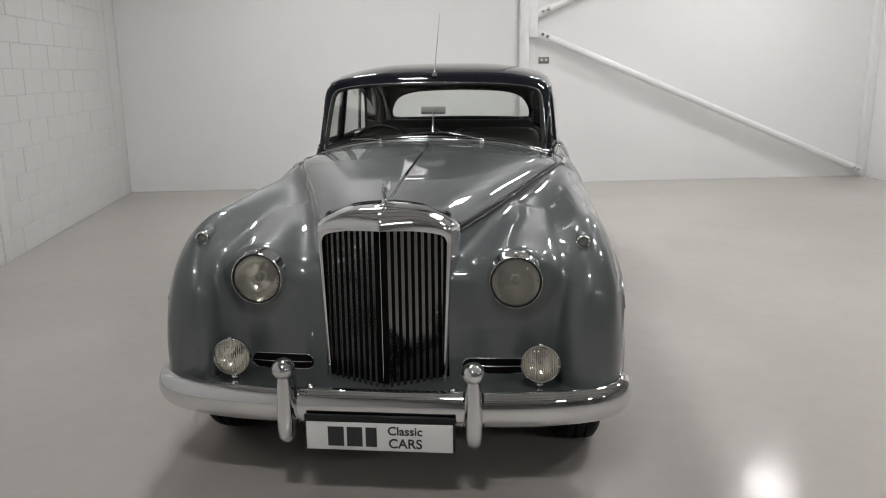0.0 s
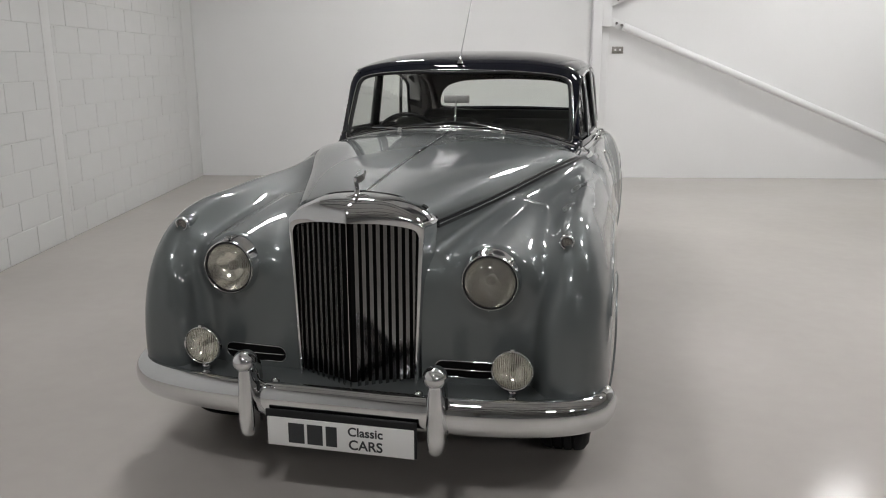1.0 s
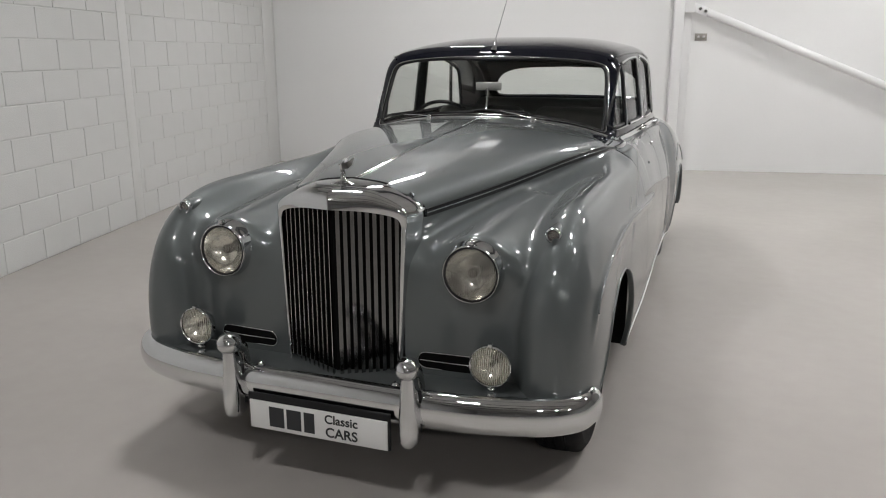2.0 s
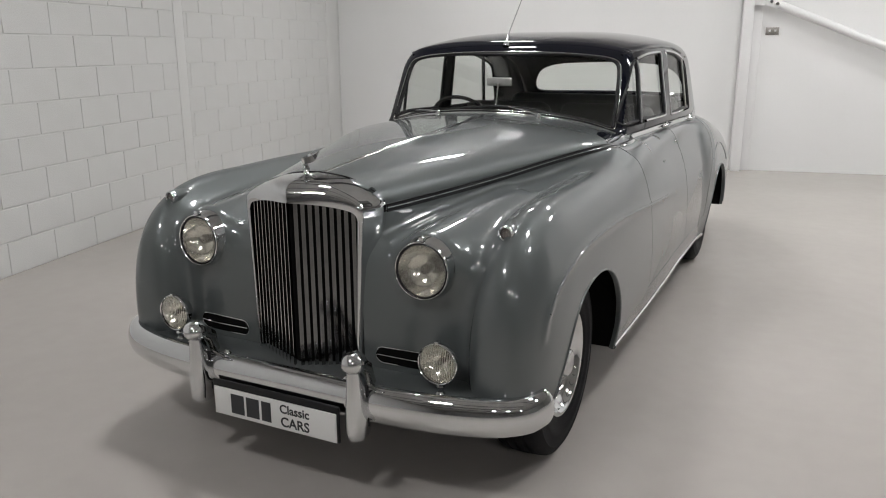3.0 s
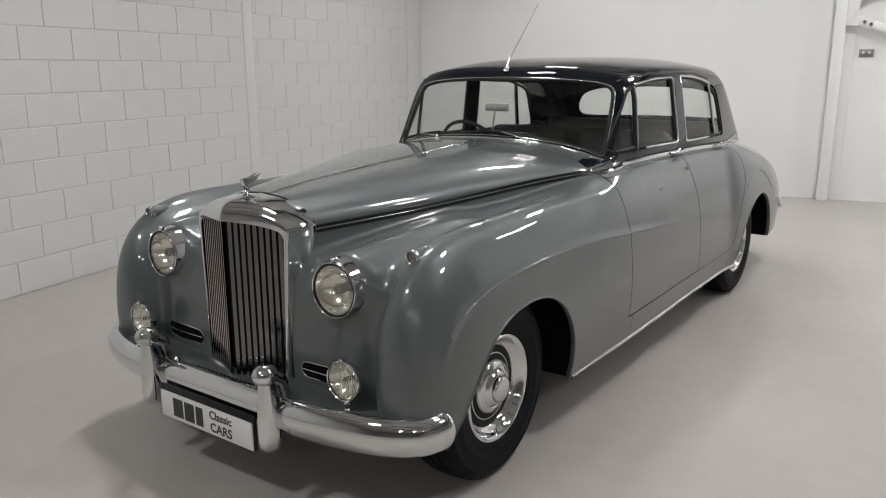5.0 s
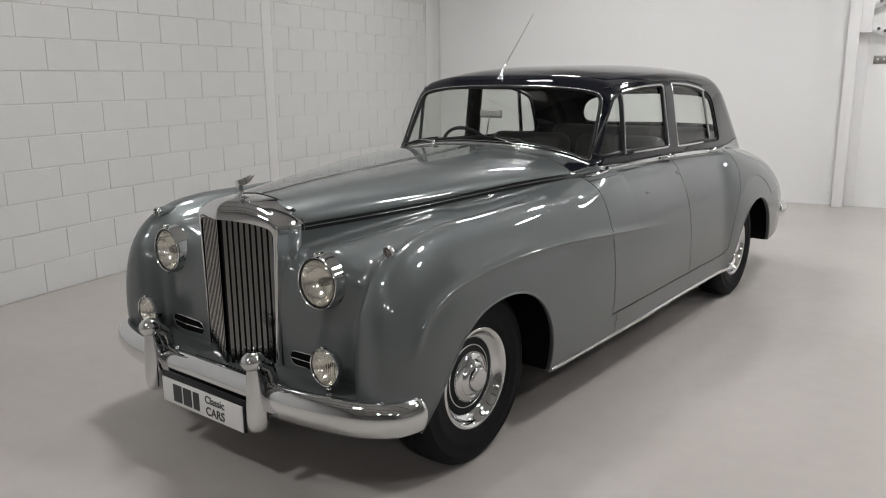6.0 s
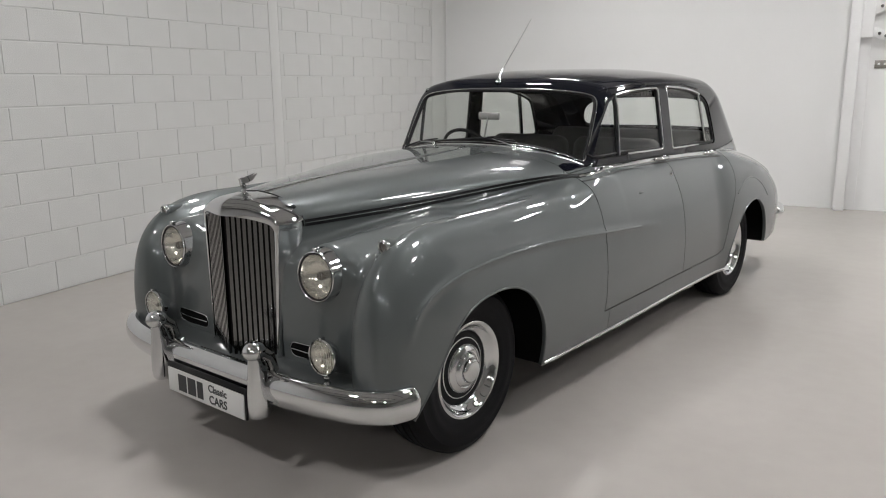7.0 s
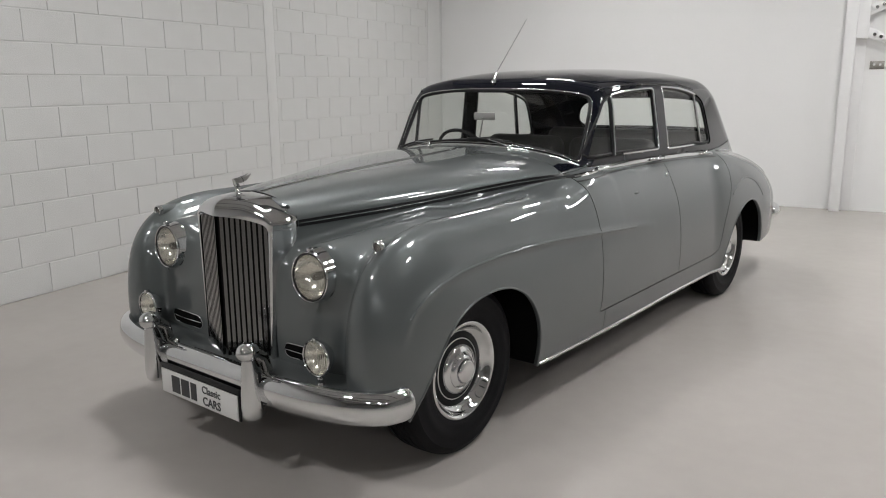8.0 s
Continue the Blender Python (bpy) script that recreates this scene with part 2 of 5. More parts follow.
cab_x = spline([1.15, 1.5, 2.0, 2.5, 3.0, 3.5, 3.9], [0.682, 0.722, 0.742, 0.738, 0.708, 0.655, 0.6])
roof_c = spline([1.1, 1.36, 1.6, 2.0, 2.5, 3.0, 3.4, 3.8, 4.1], [1.475, 1.542, 1.586, 1.618, 1.626, 1.605, 1.555, 1.45, 1.33])
SWAGE = curve2([(-0.445, 0.59), (-0.395, 0.70), (-0.29, 0.767), (-0.15, 0.804), (0.04, 0.823), (0.3, 0.83), (0.6, 0.823), (1.05, 0.793), (1.7, 0.745)], 72)


SW_Y, SW_Z = np.arange(-0.64, 2.1, 0.004), np.arange(0.3, 1.1, 0.004)


def swage_table():
    """How far the pressed line over the front arch and along the door stands out, over y and z."""
    Y, Z = np.meshgrid(SW_Y, SW_Z, indexing="ij")
    best = np.full(Y.shape, 9.0)
    c = [(q[0], q[1]) for q in SWAGE]
    for (y0, z0), (y1, z1) in zip(c[:-1], c[1:]):
        dy, dz = y1 - y0, z1 - z0
        t = np.clip(((Y - y0) * dy + (Z - z0) * dz) / (dy * dy + dz * dz), 0, 1)
        best = np.minimum(best, np.hypot(Y - y0 - t * dy, Z - z0 - t * dz))
    fade = np.clip((1.75 - Y) / 0.5, 0, 1) * np.clip((Z - 0.58) / 0.1, 0, 1)
    return 0.0075 * np.exp(-(best / 0.017) ** 2) * fade


SW_T = swage_table()


def swage(y, z):
    a, b = (y - SW_Y[0]) / 0.004, (z - SW_Z[0]) / 0.004
    ok = (a > 0) & (a < len(SW_Y) - 2) & (b > 0) & (b < len(SW_Z) - 2)
    i, j = np.where(ok, a, 0).astype(int), np.where(ok, b, 0).astype(int)
    u, w = np.where(ok, a, 0) - i, np.where(ok, b, 0) - j
    return SW_T[i, j] * (1 - u) * (1 - w) + SW_T[i + 1, j] * u * (1 - w) + SW_T[i, j + 1] * (1 - u) * w + SW_T[i + 1, j + 1] * u * w


def body_field(x, y, z):
    x = sabs(x)
    # bonnet and scuttle
    w, zs, zt = bon_w(y), bon_s(y), bon_t(y)
    nx = np.clip(x / w, 0, 3)
    pw = 2.7 - 0.8 * np.clip((y - 0.3) / 0.7, 0, 1) ** 2
    nz = np.clip((z - zs) / (zt - zs), 0, 3)
    dome = ((nx ** pw + nz ** pw + 1e-9) ** (1 / pw) - 1) * (zt - zs)
    bonnet = smax(np.where(z > zs, dome, (nx - 1) * (zt - zs)), -(y + 0.43), 0.02)
    bonnet = smax(bonnet, y - 1.30, 0.05)
    # nose panel between grille and wings, and the deck behind it
    nose_y = -0.497 + 0.16 * np.clip(z - 0.62, 0, 1) ** 1.5 + 0.05 * np.clip(0.5 - z, 0, 1) + 0.9 * np.clip(x - 0.40, 0, 1) ** 2
    nose = smax(smax(nose_y - y, z - nose_t(y), 0.09), x - 0.74, 0.05)
    nose = smax(nose, y - 1.6, 0.05)
    # front wing
    u = np.clip((0.05 - y) / 0.61, 0, 2)
    xc = wing_c(np.clip(y, 0, 2.4))
    ao = np.maximum(wing_o(np.clip(y, 0, 2.4)) - xc, 0.05)
    dx = x - xc
    a = np.where(dx > 0, ao, 0.165 + 0.09 * np.clip(y + 0.4, 0, 1))
    dz = z - 0.5
    b = np.where(dz > 0, np.maximum(wing_z(np.clip(y, 0.05, 2.6)) - 0.5, 0.1), 0.40)
    q = (np.abs(dx) / a) ** 2.05 + (np.abs(dz) / b) ** 2.05 + 1e-9
    wing = ((q ** (3.2 / 2.05) + u ** 3.2) ** (1 / 3.2) - 1) * 0.22
    wing = smax(wing, y - 2.3, 0.05)
    # lamp pods on the nose
    t = np.clip((y + 0.44) / 0.62, 0, 1)
    pod = np.sqrt((x - 0.482 - 0.03 * t) ** 2 + (z - 0.812 - 0.055 * t) ** 2 + np.clip(-0.44 - y, 0, 9) ** 2 * 3 + np.clip(y - 0.18, 0, 9) ** 2) - (0.122 - 0.035 * t)
    f = smin(nose, wing, 0.055)
    f = smin(f, pod, 0.07)
    f = smin(f, bonnet, 0.035)
    # centre body and rear
    tail = 4.46 - 0.55 * np.clip(0.55 - z, 0, 1) ** 2 - 0.12 * (x / 0.8) ** 4
    hull = smax(x - side_x(z) + 0.08 * np.clip((1.6 - y) / 1.6, 0, 1) ** 1.5 + 0.095 * np.clip(y - 2.9, 0, 2) ** 1.3, z - body_t(y) + 0.025 * np.clip(y - 3.2, 0, 2) + 0.03 * (x / 0.75) ** 4, 0.05)
    hull = smax(hull, 0.3 - y, 0.02)
    hull = smax(hull, y - tail, 0.18)
    f = smin(f, hull, 0.08)
    # rear wing
    v = np.where(y < 3.3, np.clip((3.3 - y) / 0.72, 0, 9) ** 1.5, np.clip((y - 3.3) / 0.92, 0, 9))
    dx = x - 0.737 + 0.05 * np.clip(y - 3.5, 0, 2) ** 2
    a = np.where(dx > 0, 0.204, 0.24)
    dz = z - 0.55
    b = np.where(dz > 0, rear_z(y) - 0.55, 0.5)
    q = (np.abs(dx) / a) ** 2.5 + (np.abs(dz) / np.maximum(b, 0.05)) ** 2.5 + 1e-9
    rear = ((q ** (3 / 2.5) + np.abs(v) ** 3) ** (1 / 3) - 1) * 0.2
    f = smin(f, rear, 0.018)
    # cabin
    cx = cab_x(y) + 0.013 + 0.012 * (y - 2.2) - 0.117 * (z - 1.1) - 0.06 * np.clip(z - 1.3, 0, 1) ** 2
    crown = roof_c(y) - 0.0065 - 0.0108 * (y - 2.2) - 0.078 * (x / 0.68) ** 3.2
    ws = 1.18 + 0.56 * (z - 1.195) + 0.28 * x * x
    bk = 3.955 - 1.15 * (z - 1.08) - 0.5 * np.clip(z - 1.3, 0, 1) ** 2 - 0.67 * x * x
    cab = smax(x - cx, z - crown, 0.085)
    cab = smax(cab, (ws - y) * 0.85, 0.032)
    cab = smax(cab, (y - bk) * 0.65, 0.16)
    f = smin(f, cab, 0.022)
    return f - swage(y, z) * np.clip((x - 0.70) / 0.05, 0, 1)


def grad(p, e=0.004):
    g = np.zeros_like(p)
    for k in range(3):
        d = np.zeros(3)
        d[k] = e
        a, b = p + d, p - d
        g[:, k] = (body_field(*a.T) - body_field(*b.T)) / (2 * e)
    return g


def surface_net(lo, hi, h):
    ax = [np.arange(l, u + h, h) for l, u in zip(lo, hi)]
    nx, ny, nz = map(len, ax)
    val = np.empty((nx, ny, nz), np.float32)
    for i in range(0, nx, 8):
        X, Y, Z = np.meshgrid(ax[0][i:i + 8], ax[1], ax[2], indexing="ij")
        val[i:i + 8] = body_field(X, Y, Z)
    s = val < 0
    tot = np.zeros((nx - 1, ny - 1, nz - 1), np.int8)
    for a in (0, 1):
        for b in (0, 1):
            for d in (0, 1):
                tot += s[a:nx - 1 + a, b:ny - 1 + b, d:nz - 1 + d]
    cell = (tot > 0) & (tot < 8)
    ids = np.full(cell.shape, -1, np.int64)
    ijk = np.argwhere(cell)
    ids[cell] = np.arange(len(ijk))
    p = np.array(lo) + (ijk + 0.5) * h
    for _ in range(7):
        f, g = body_field(*p.T), grad(p)
        step = (f / np.maximum((g * g).sum(1), 0.05))[:, None] * g
        ln = np.linalg.norm(step, axis=1, keepdims=True)
        p = p - step * np.minimum(1, 0.8 * h / np.maximum(ln, 1e-9))
    faces = []
    for axis in range(3):
        o1, o2 = [(1, 2), (2, 0), (0, 1)][axis]
        sl0, sl1 = [slice(1, -1)] * 3, [slice(1, -1)] * 3
        sl0[axis], sl1[axis] = slice(0, -1), slice(1, None)
        e = np.argwhere(s[tuple(sl0)] != s[tuple(sl1)])
        off = np.array([1, 1, 1])
        off[axis] = 0
        e = e + off
        inside = s[e[:, 0], e[:, 1], e[:, 2]]
        q = []
        for d1, d2 in ((0, 0), (-1, 0), (-1, -1), (0, -1)):
            r = e.copy()
            r[:, o1] += d1
            r[:, o2] += d2
            q.append(ids[r[:, 0], r[:, 1], r[:, 2]])
        q = np.stack(q, 1)
        q[~inside] = q[~inside][:, ::-1]
        faces.append(q)
    faces = np.vstack(faces)
    return p, faces[(faces >= 0).all(1)]


STEP = 0.0128
net_p, net_f = surface_net((-0.03, -0.62, 0.16), (1.02, 4.56, 1.70), STEP)

shell = bmesh.new()
vs = [shell.verts.new(v) for v in net_p]
for q in net_f:
    if net_p[q, 0].max() > -0.001:
        try:
            shell.faces.new([vs[i] for i in q])
        except ValueError:
            pass
bmesh.ops.bisect_plane(shell, geom=shell.verts[:] + shell.edges[:] + shell.faces[:], plane_co=(0, 0, 0), plane_no=(-1, 0, 0), clear_outer=True)
bmesh.ops.delete(shell, geom=[v for v in shell.verts if not v.link_faces], context="VERTS")


def inside_poly(pt, poly):
    a, b = pt
    hit = False
    for (x0, y0), (x1, y1) in zip(poly, poly[1:] + poly[:1]):
        if (y0 > b) != (y1 > b) and a < (x1 - x0) * (b - y0) / (y1 - y0) + x0:
            hit = not hit
    return hit


layer = shell.faces.layers.int.new("panel")


def cut_line(path, axes, where, closed=False):
    """Cuts the shell along a path drawn in two of its axes."""
    pad = STEP * 1.6
    i, j = axes
    lo0, hi0 = min(p[0] for p in path) - pad, max(p[0] for p in path) + pad
    lo1, hi1 = min(p[1] for p in path) - pad, max(p[1] for p in path) + pad
    cand = set()
    for f in shell.faces:
        c = f.calc_center_median()
        if lo0 < c[i] < hi0 and lo1 < c[j] < hi1 and where(c):
            cand.add(f)
    ends = list(zip(path, path[1:] + path[:1])) if closed else list(zip(path, path[1:]))
    for p, q in ends:
        d = Vector((q[0] - p[0], q[1] - p[1]))
        if d.length < 1e-6:
            continue
        d.normalize()
        no, co = Vector((0, 0, 0)), Vector((0, 0, 0))
        no[i], no[j] = -d.y, d.x
        co[i], co[j] = p[0], p[1]
        m0, M0, m1, M1 = min(p[0], q[0]) - pad, max(p[0], q[0]) + pad, min(p[1], q[1]) - pad, max(p[1], q[1]) + pad
        sel = set()
        for f in cand:
            c = f.calc_center_median()
            if m0 < c[i] < M0 and m1 < c[j] < M1 and abs((c - co).dot(no)) < pad:
                sel.add(f)
        if not sel:
            continue
        es = {e for f in sel for e in f.edges}
        vv = {v for f in sel for v in f.verts}
        r = bmesh.ops.bisect_plane(shell, geom=list(vv) + list(es) + list(sel), plane_co=co, plane_no=no, dist=0.0004)
        for g in r["geom_cut"]:
            for f in g.link_faces:
                cand.add(f)


def claim(poly, axes, where, number):
    """Cuts a closed outline and marks the faces inside it."""
    poly = [tuple(p)[:2] for p in poly]
    cut_line(poly, axes, where, closed=True)
    for f in shell.faces:
        c = f.calc_center_median()
        if where(c) and inside_poly((c[axes[0]], c[axes[1]]), poly):
            f[layer] = number


SIDE = lambda c: c.x > 0.4
# numbers: 0 scuttle, 1 front wing, 2 bonnet, 3 front door, 4 rear door, 5 rear wing and tail, 6 roof, 9 opening
BELT = [(0.95, 1.078), (1.25, 1.092), (1.6, 1.098), (2.1, 1.095), (2.6, 1.082), (2.95, 1.068), (3.25, 1.080), (3.5, 1.105), (3.8, 1.13), (4.2, 1.14)]
for f in shell.faces:
    f[layer] = 1
# bonnet outline in plan along the strip, and its rear edge
plan = [(0.0, -0.7), (float(bon_w(-0.5)) + 0.004, -0.7)] + [(float(bon_w(y)) + 0.003, y) for y in np.linspace(-0.5, 0.93, 24)]
rear_edge = [tuple(v) for v in curve2([(0.70, 0.95), (0.66, 1.0), (0.56, 1.035), (0.38, 1.058), (0.2, 1.07), (0.0, 1.073)], 40)]
# scuttle, up to the foot of the windscreen
claim(plan + rear_edge, (0, 1), lambda c: c.z > float(bon_s(c.y)) - 0.012 and c.y < 1.1, 2)
cut_line([(y, float(bon_s(y)) - 0.006) for y in np.linspace(-0.55, 1.0, 20)], (1, 2), lambda c: c.y < 1.05 and c.x < float(bon_w(c.y)) + 0.03)
for f in shell.faces:
    c = f.calc_center_median()
    if f[layer] == 2 and c.z < float(bon_s(c.y)) - 0.006:
        f[layer] = 1
# roof and cabin above the belt
cut_line(BELT, (1, 2), lambda c: c.x > 0.35 or c.y > 3.3)
belt_z = spline([p[0] for p in BELT], [p[1] for p in BELT])
for f in shell.faces:
    c = f.calc_center_median()
    ws_y = 1.18 + 0.56 * (c.z - 1.195) + 0.28 * c.x ** 2
    if f[layer] == 1 and c.y > 1.0 and c.z > float(belt_z(c.y)):
        f[layer] = 6 if c.y > ws_y - 0.006 else 0
    elif f[layer] == 1 and c.y > 1.09:
        f[layer] = 5
# the windscreen's foot
def foot_z(x):
    z = 1.15
    for _ in range(12):
        y = 1.18 + 0.56 * (z - 1.195) + 0.28 * x * x
        zs, zt, pw = float(bon_s(y)), float(bon_t(y)), 2.7 - 0.8 * min(max((y - 0.3) / 0.7, 0), 1) ** 2
        z = zs + (zt - zs) * max(0.0, 1 - (x / float(bon_w(y))) ** pw) ** (1 / pw)
    return z + 0.006


FX = [0.0, 0.1, 0.2, 0.3, 0.4, 0.5, 0.57, 0.62, 0.66, 0.70]
FZ = [foot_z(x) for x in FX]
foot = spline(FX, FZ)
cut_line([(x, float(foot(x))) for x in np.linspace(0, 0.70, 26)], (0, 2), lambda c: 1.0 < c.y < 1.5)
for f in shell.faces:
    c = f.calc_center_median()
    if f[layer] in (0, 6) and c.y < 1.45 and c.x < 0.68:
        f[layer] = 6 if c.z > float(foot(c.x)) else 0
# doors
FDOOR = [(1.015, 1.10), (1.018, 1.0), (1.03, 0.9), (1.043, 0.75), (1.045, 0.6), (1.04, 0.45), (1.03, 0.385), (2.075, 0.385), (2.075, 0.6), (2.07, 0.85), (2.055, 1.0), (2.045, 1.11)]
RDOOR = [(2.045, 1.11), (2.055, 1.0), (2.07, 0.85), (2.075, 0.6), (2.075, 0.385), (2.45, 0.386), (2.66, 0.39), (2.735, 0.412), (2.765, 0.50), (2.787, 0.59), (2.827, 0.68), (2.868, 0.755), (2.90, 0.83), (2.915, 0.93), (2.915, 1.10)]
below = lambda c: c.x > 0.5 and c.z < float(belt_z(c.y))
claim(FDOOR, (1, 2), below, 3)
claim(RDOOR, (1, 2), below, 4)
# openings
W_FRONT = curve2([(1.262, 1.142), (1.32, 1.243), (1.385, 1.35), (1.437, 1.428), (1.475, 1.453), (1.53, 1.468), (1.75, 1.49), (1.98, 1.497)], 36) + [Vector(p) for p in ((2.025, 1.497), (2.038, 1.485), (2.052, 1.15), (2.045, 1.138), (2.03, 1.133))] + curve2([(2.0, 1.132), (1.6, 1.132), (1.3, 1.128), (1.272, 1.131)], 12)
W_REAR = [Vector(p) for p in ((2.172, 1.14), (2.148, 1.487), (2.156, 1.50), (2.17, 1.503))] + curve2([(2.2, 1.503), (2.4, 1.494), (2.6, 1.470), (2.75, 1.432), (2.835, 1.385), (2.885, 1.30), (2.93, 1.20), (2.952, 1.145), (2.945, 1.122), (2.92, 1.114)], 40) + curve2([(2.88, 1.114), (2.5, 1.120), (2.2, 1.126), (2.18, 1.130)], 12)
SCREEN = curve2([(x, float(foot(x)) + 0.006) for x in (0.0, 0.2, 0.4, 0.54, 0.612)] + [(0.641, float(foot(0.641)) + 0.012)], 20) + curve2([(0.648, float(foot(0.648)) + 0.024), (0.643, 1.25), (0.630, 1.39), (0.613, 1.44), (0.572, 1.465), (0.465, 1.483), (0.25, 1.497), (0.0, 1.502)], 40)
R_WIN = curve2([(0.0, 1.172), (0.3, 1.172), (0.51, 1.174), (0.575, 1.182), (0.597, 1.205), (0.592, 1.26), (0.55, 1.335), (0.48, 1.382), (0.34, 1.412), (0.0, 1.424)], 40)
claim(W_FRONT, (1, 2), lambda c: c.x > 0.45 and c.y > ((1.18 + 0.56 * (c.z - 1.195) + 0.28 * c.x ** 2) + 0.005) and c.z > 1.1, 9)
claim(W_REAR, (1, 2), lambda c: c.x > 0.45 and c.z > 1.1, 9)
claim([(-0.02, float(foot(0)) + 0.006)] + [tuple(v) for v in SCREEN] + [(-0.02, 1.502)], (0, 2), lambda c: c.y < 1.5 and c.z > 1.08 and c.x < 0.665, 9)
claim([(-0.02, 1.172)] + [tuple(v) for v in R_WIN] + [(-0.02, 1.424)], (0, 2), lambda c: c.y > 2.9 and c.z > 1.12, 9)
ARCH_F = curve2([(-0.42, 0.25), (-0.375, 0.345), (-0.285, 0.49), (-0.19, 0.605), (-0.08, 0.668), (0.05, 0.694), (0.17, 0.692), (0.27, 0.665), (0.36, 0.605), (0.425, 0.51), (0.455, 0.40), (0.462, 0.25)], 48)
ARCH_R = curve2([(2.80, 0.25), (2.855, 0.42), (2.95, 0.56), (3.07, 0.65), (3.22, 0.694), (3.36, 0.685), (3.48, 0.61), (3.55, 0.50), (3.59, 0.36), (3.60, 0.25)], 48)
claim([(-0.42, 0.1)] + [tuple(v) for v in ARCH_F] + [(0.462, 0.1)], (1, 2), lambda c: c.x > 0.6, 9)
claim([(2.80, 0.1)] + [tuple(v) for v in ARCH_R] + [(3.60, 0.1)], (1, 2), lambda c: c.x > 0.6, 9)
# lower edge of the panels
cut_line([(-0.7, 0.405), (-0.42, 0.375), (-0.40, 0.30)], (1, 2), lambda c: True)
cut_line([(0.44, 0.252), (2.82, 0.262)], (1, 2), lambda c: True)
cut_line([(3.58, 0.33), (4.5, 0.40)], (1, 2), lambda c: True)
for f in shell.faces:
    c = f.calc_center_median()
    lo_z = np.interp(c.y, [-0.7, -0.42, -0.40, 0.44, 2.82, 3.58, 4.6], [0.405, 0.375, 0.30, 0.252, 0.262, 0.33, 0.405])
    if c.z < lo_z or f.normal.z < -0.9:
        f[layer] = 9
    if c.y < -0.40 and c.x < 0.235 and 0.4 < c.z < 1.05:
        f[layer] = 9
    if c.y < -0.38 and math.hypot(c.x - 0.482, c.z - 0.815) < 0.094:
        f[layer] = 9


def panel(number, name, mat, label="", both=False, flange=0.02, gap=0.0026):
    """Takes the marked faces out of the shell as one panel on each side, or as one piece over the middle."""
    idx, verts, faces = {}, [], []
    for f in shell.faces:
        if f[layer] == number:
            row = []
            for v in f.verts:
                if v not in idx:
                    idx[v] = len(verts)
                    verts.append(v.co[:])
                row.append(idx[v])
            faces.append(row)
    p = np.array(verts)
    nrm = grad(p, 0.006)
    nrm /= np.maximum(np.linalg.norm(nrm, axis=1, keepdims=True), 1e-9)
    use = {}
    for f in faces:
        for a, b in zip(f, f[1:] + f[:1]):
            k = (min(a, b), max(a, b))
            use[k] = use.get(k, 0) + 1
    rim_pairs = []
    for f in faces:
        for a, b in zip(f, f[1:] + f[:1]):
            if use[(min(a, b), max(a, b))] == 1 and max(p[a, 0], p[b, 0]) > 1e-4:
                rim_pairs.append((a, b))
    # shrink the border a little so that a joint stays open, then turn it inwards
    pull = np.zeros_like(p)
    for a, b in rim_pairs:
        d = p[b] - p[a]
        inward = np.cross(nrm[a], d)
        inward /= max(np.linalg.norm(inward), 1e-9)
        pull[a] += inward
        pull[b] += inward
    ln = np.linalg.norm(pull, axis=1, keepdims=True)
    p = p + np.where(ln > 1e-6, pull / np.maximum(ln, 1e-9), 0) * gap
    p[np.abs(np.array(verts)[:, 0]) < 1e-4, 0] = 0
    base = len(p)
    rim_ids, extra, extra_n = {}, [], []
    pi = pull / np.maximum(ln, 1e-9)
    for a, b in rim_pairs:
        for i in (a, b):
            if i not in rim_ids:
                rim_ids[i] = base + len(extra)
                extra += [p[i], p[i] - nrm[i] * flange]
                extra_n += [-pi[i], -pi[i]]
    rim_f = [(rim_ids[b], rim_ids[a], rim_ids[a] + 1, rim_ids[b] + 1) for a, b in rim_pairs]
    allp = np.vstack([p, np.array(extra)]) if extra else p
    alln = np.vstack([nrm, np.array(extra_n)]) if extra else nrm
    allf = [list(f) for f in faces] + [list(f) for f in rim_f]
    mp, mn = allp * [-1, 1, 1], alln * [-1, 1, 1]
    mf = [f[::-1] for f in allf]
    if both:
        k = len(allp)
        me = mesh_from(name, np.vstack([allp, mp]), allf + [[i + k for i in f] for f in mf], mat, True, np.vstack([alln, mn]))
        return [put(name, me, CAR, label)]
    return [put(name, mesh_from(name, allp, allf, mat, True, alln), CAR, label), put(name, mesh_from(name, mp, mf, mat, True, mn), CAR, label)]


panel(0, "scuttle", PAINT, both=True)
panel(1, "front_wing", PAINT, "grey front wing with a soft pressed swage line")
panel(2, "bonnet", PAINT, "grey bonnet half, closed")
panel(3, "front_door", PAINT, "closed grey front door", gap=0.0036)
panel(4, "rear_door", PAINT, "closed grey rear door", gap=0.0036)
panel(5, "rear_wing", PAINT, "grey rear wing over the wheel")
panel(6, "roof", NAVY, "midnight blue roof with its pillars", both=True)


# ---------------------------------------------------------------- finding the body's skin
def skin(axis, start, end, fixed):
    """The first point of the skin along one axis; fixed holds the other two coordinates in order."""
    t = np.linspace(0, 1, 240)
    q = np.zeros((240, 3))
    others = [k for k in range(3) if k != axis]
    q[:, axis] = start + (end - start) * t
    q[:, others[0]], q[:, others[1]] = fixed
    f = body_field(*q.T)
    k = int(np.argmax(f < 0))
    if k == 0:
        return q[-1]
    a = f[k - 1] / (f[k - 1] - f[k])
    return q[k - 1] + (q[k] - q[k - 1]) * a


def side_pt(y, z):
    return skin(0, 1.05, 0.3, (y, z))


def top_pt(x, y):
    return skin(2, 1.7, 0.5, (x, y))


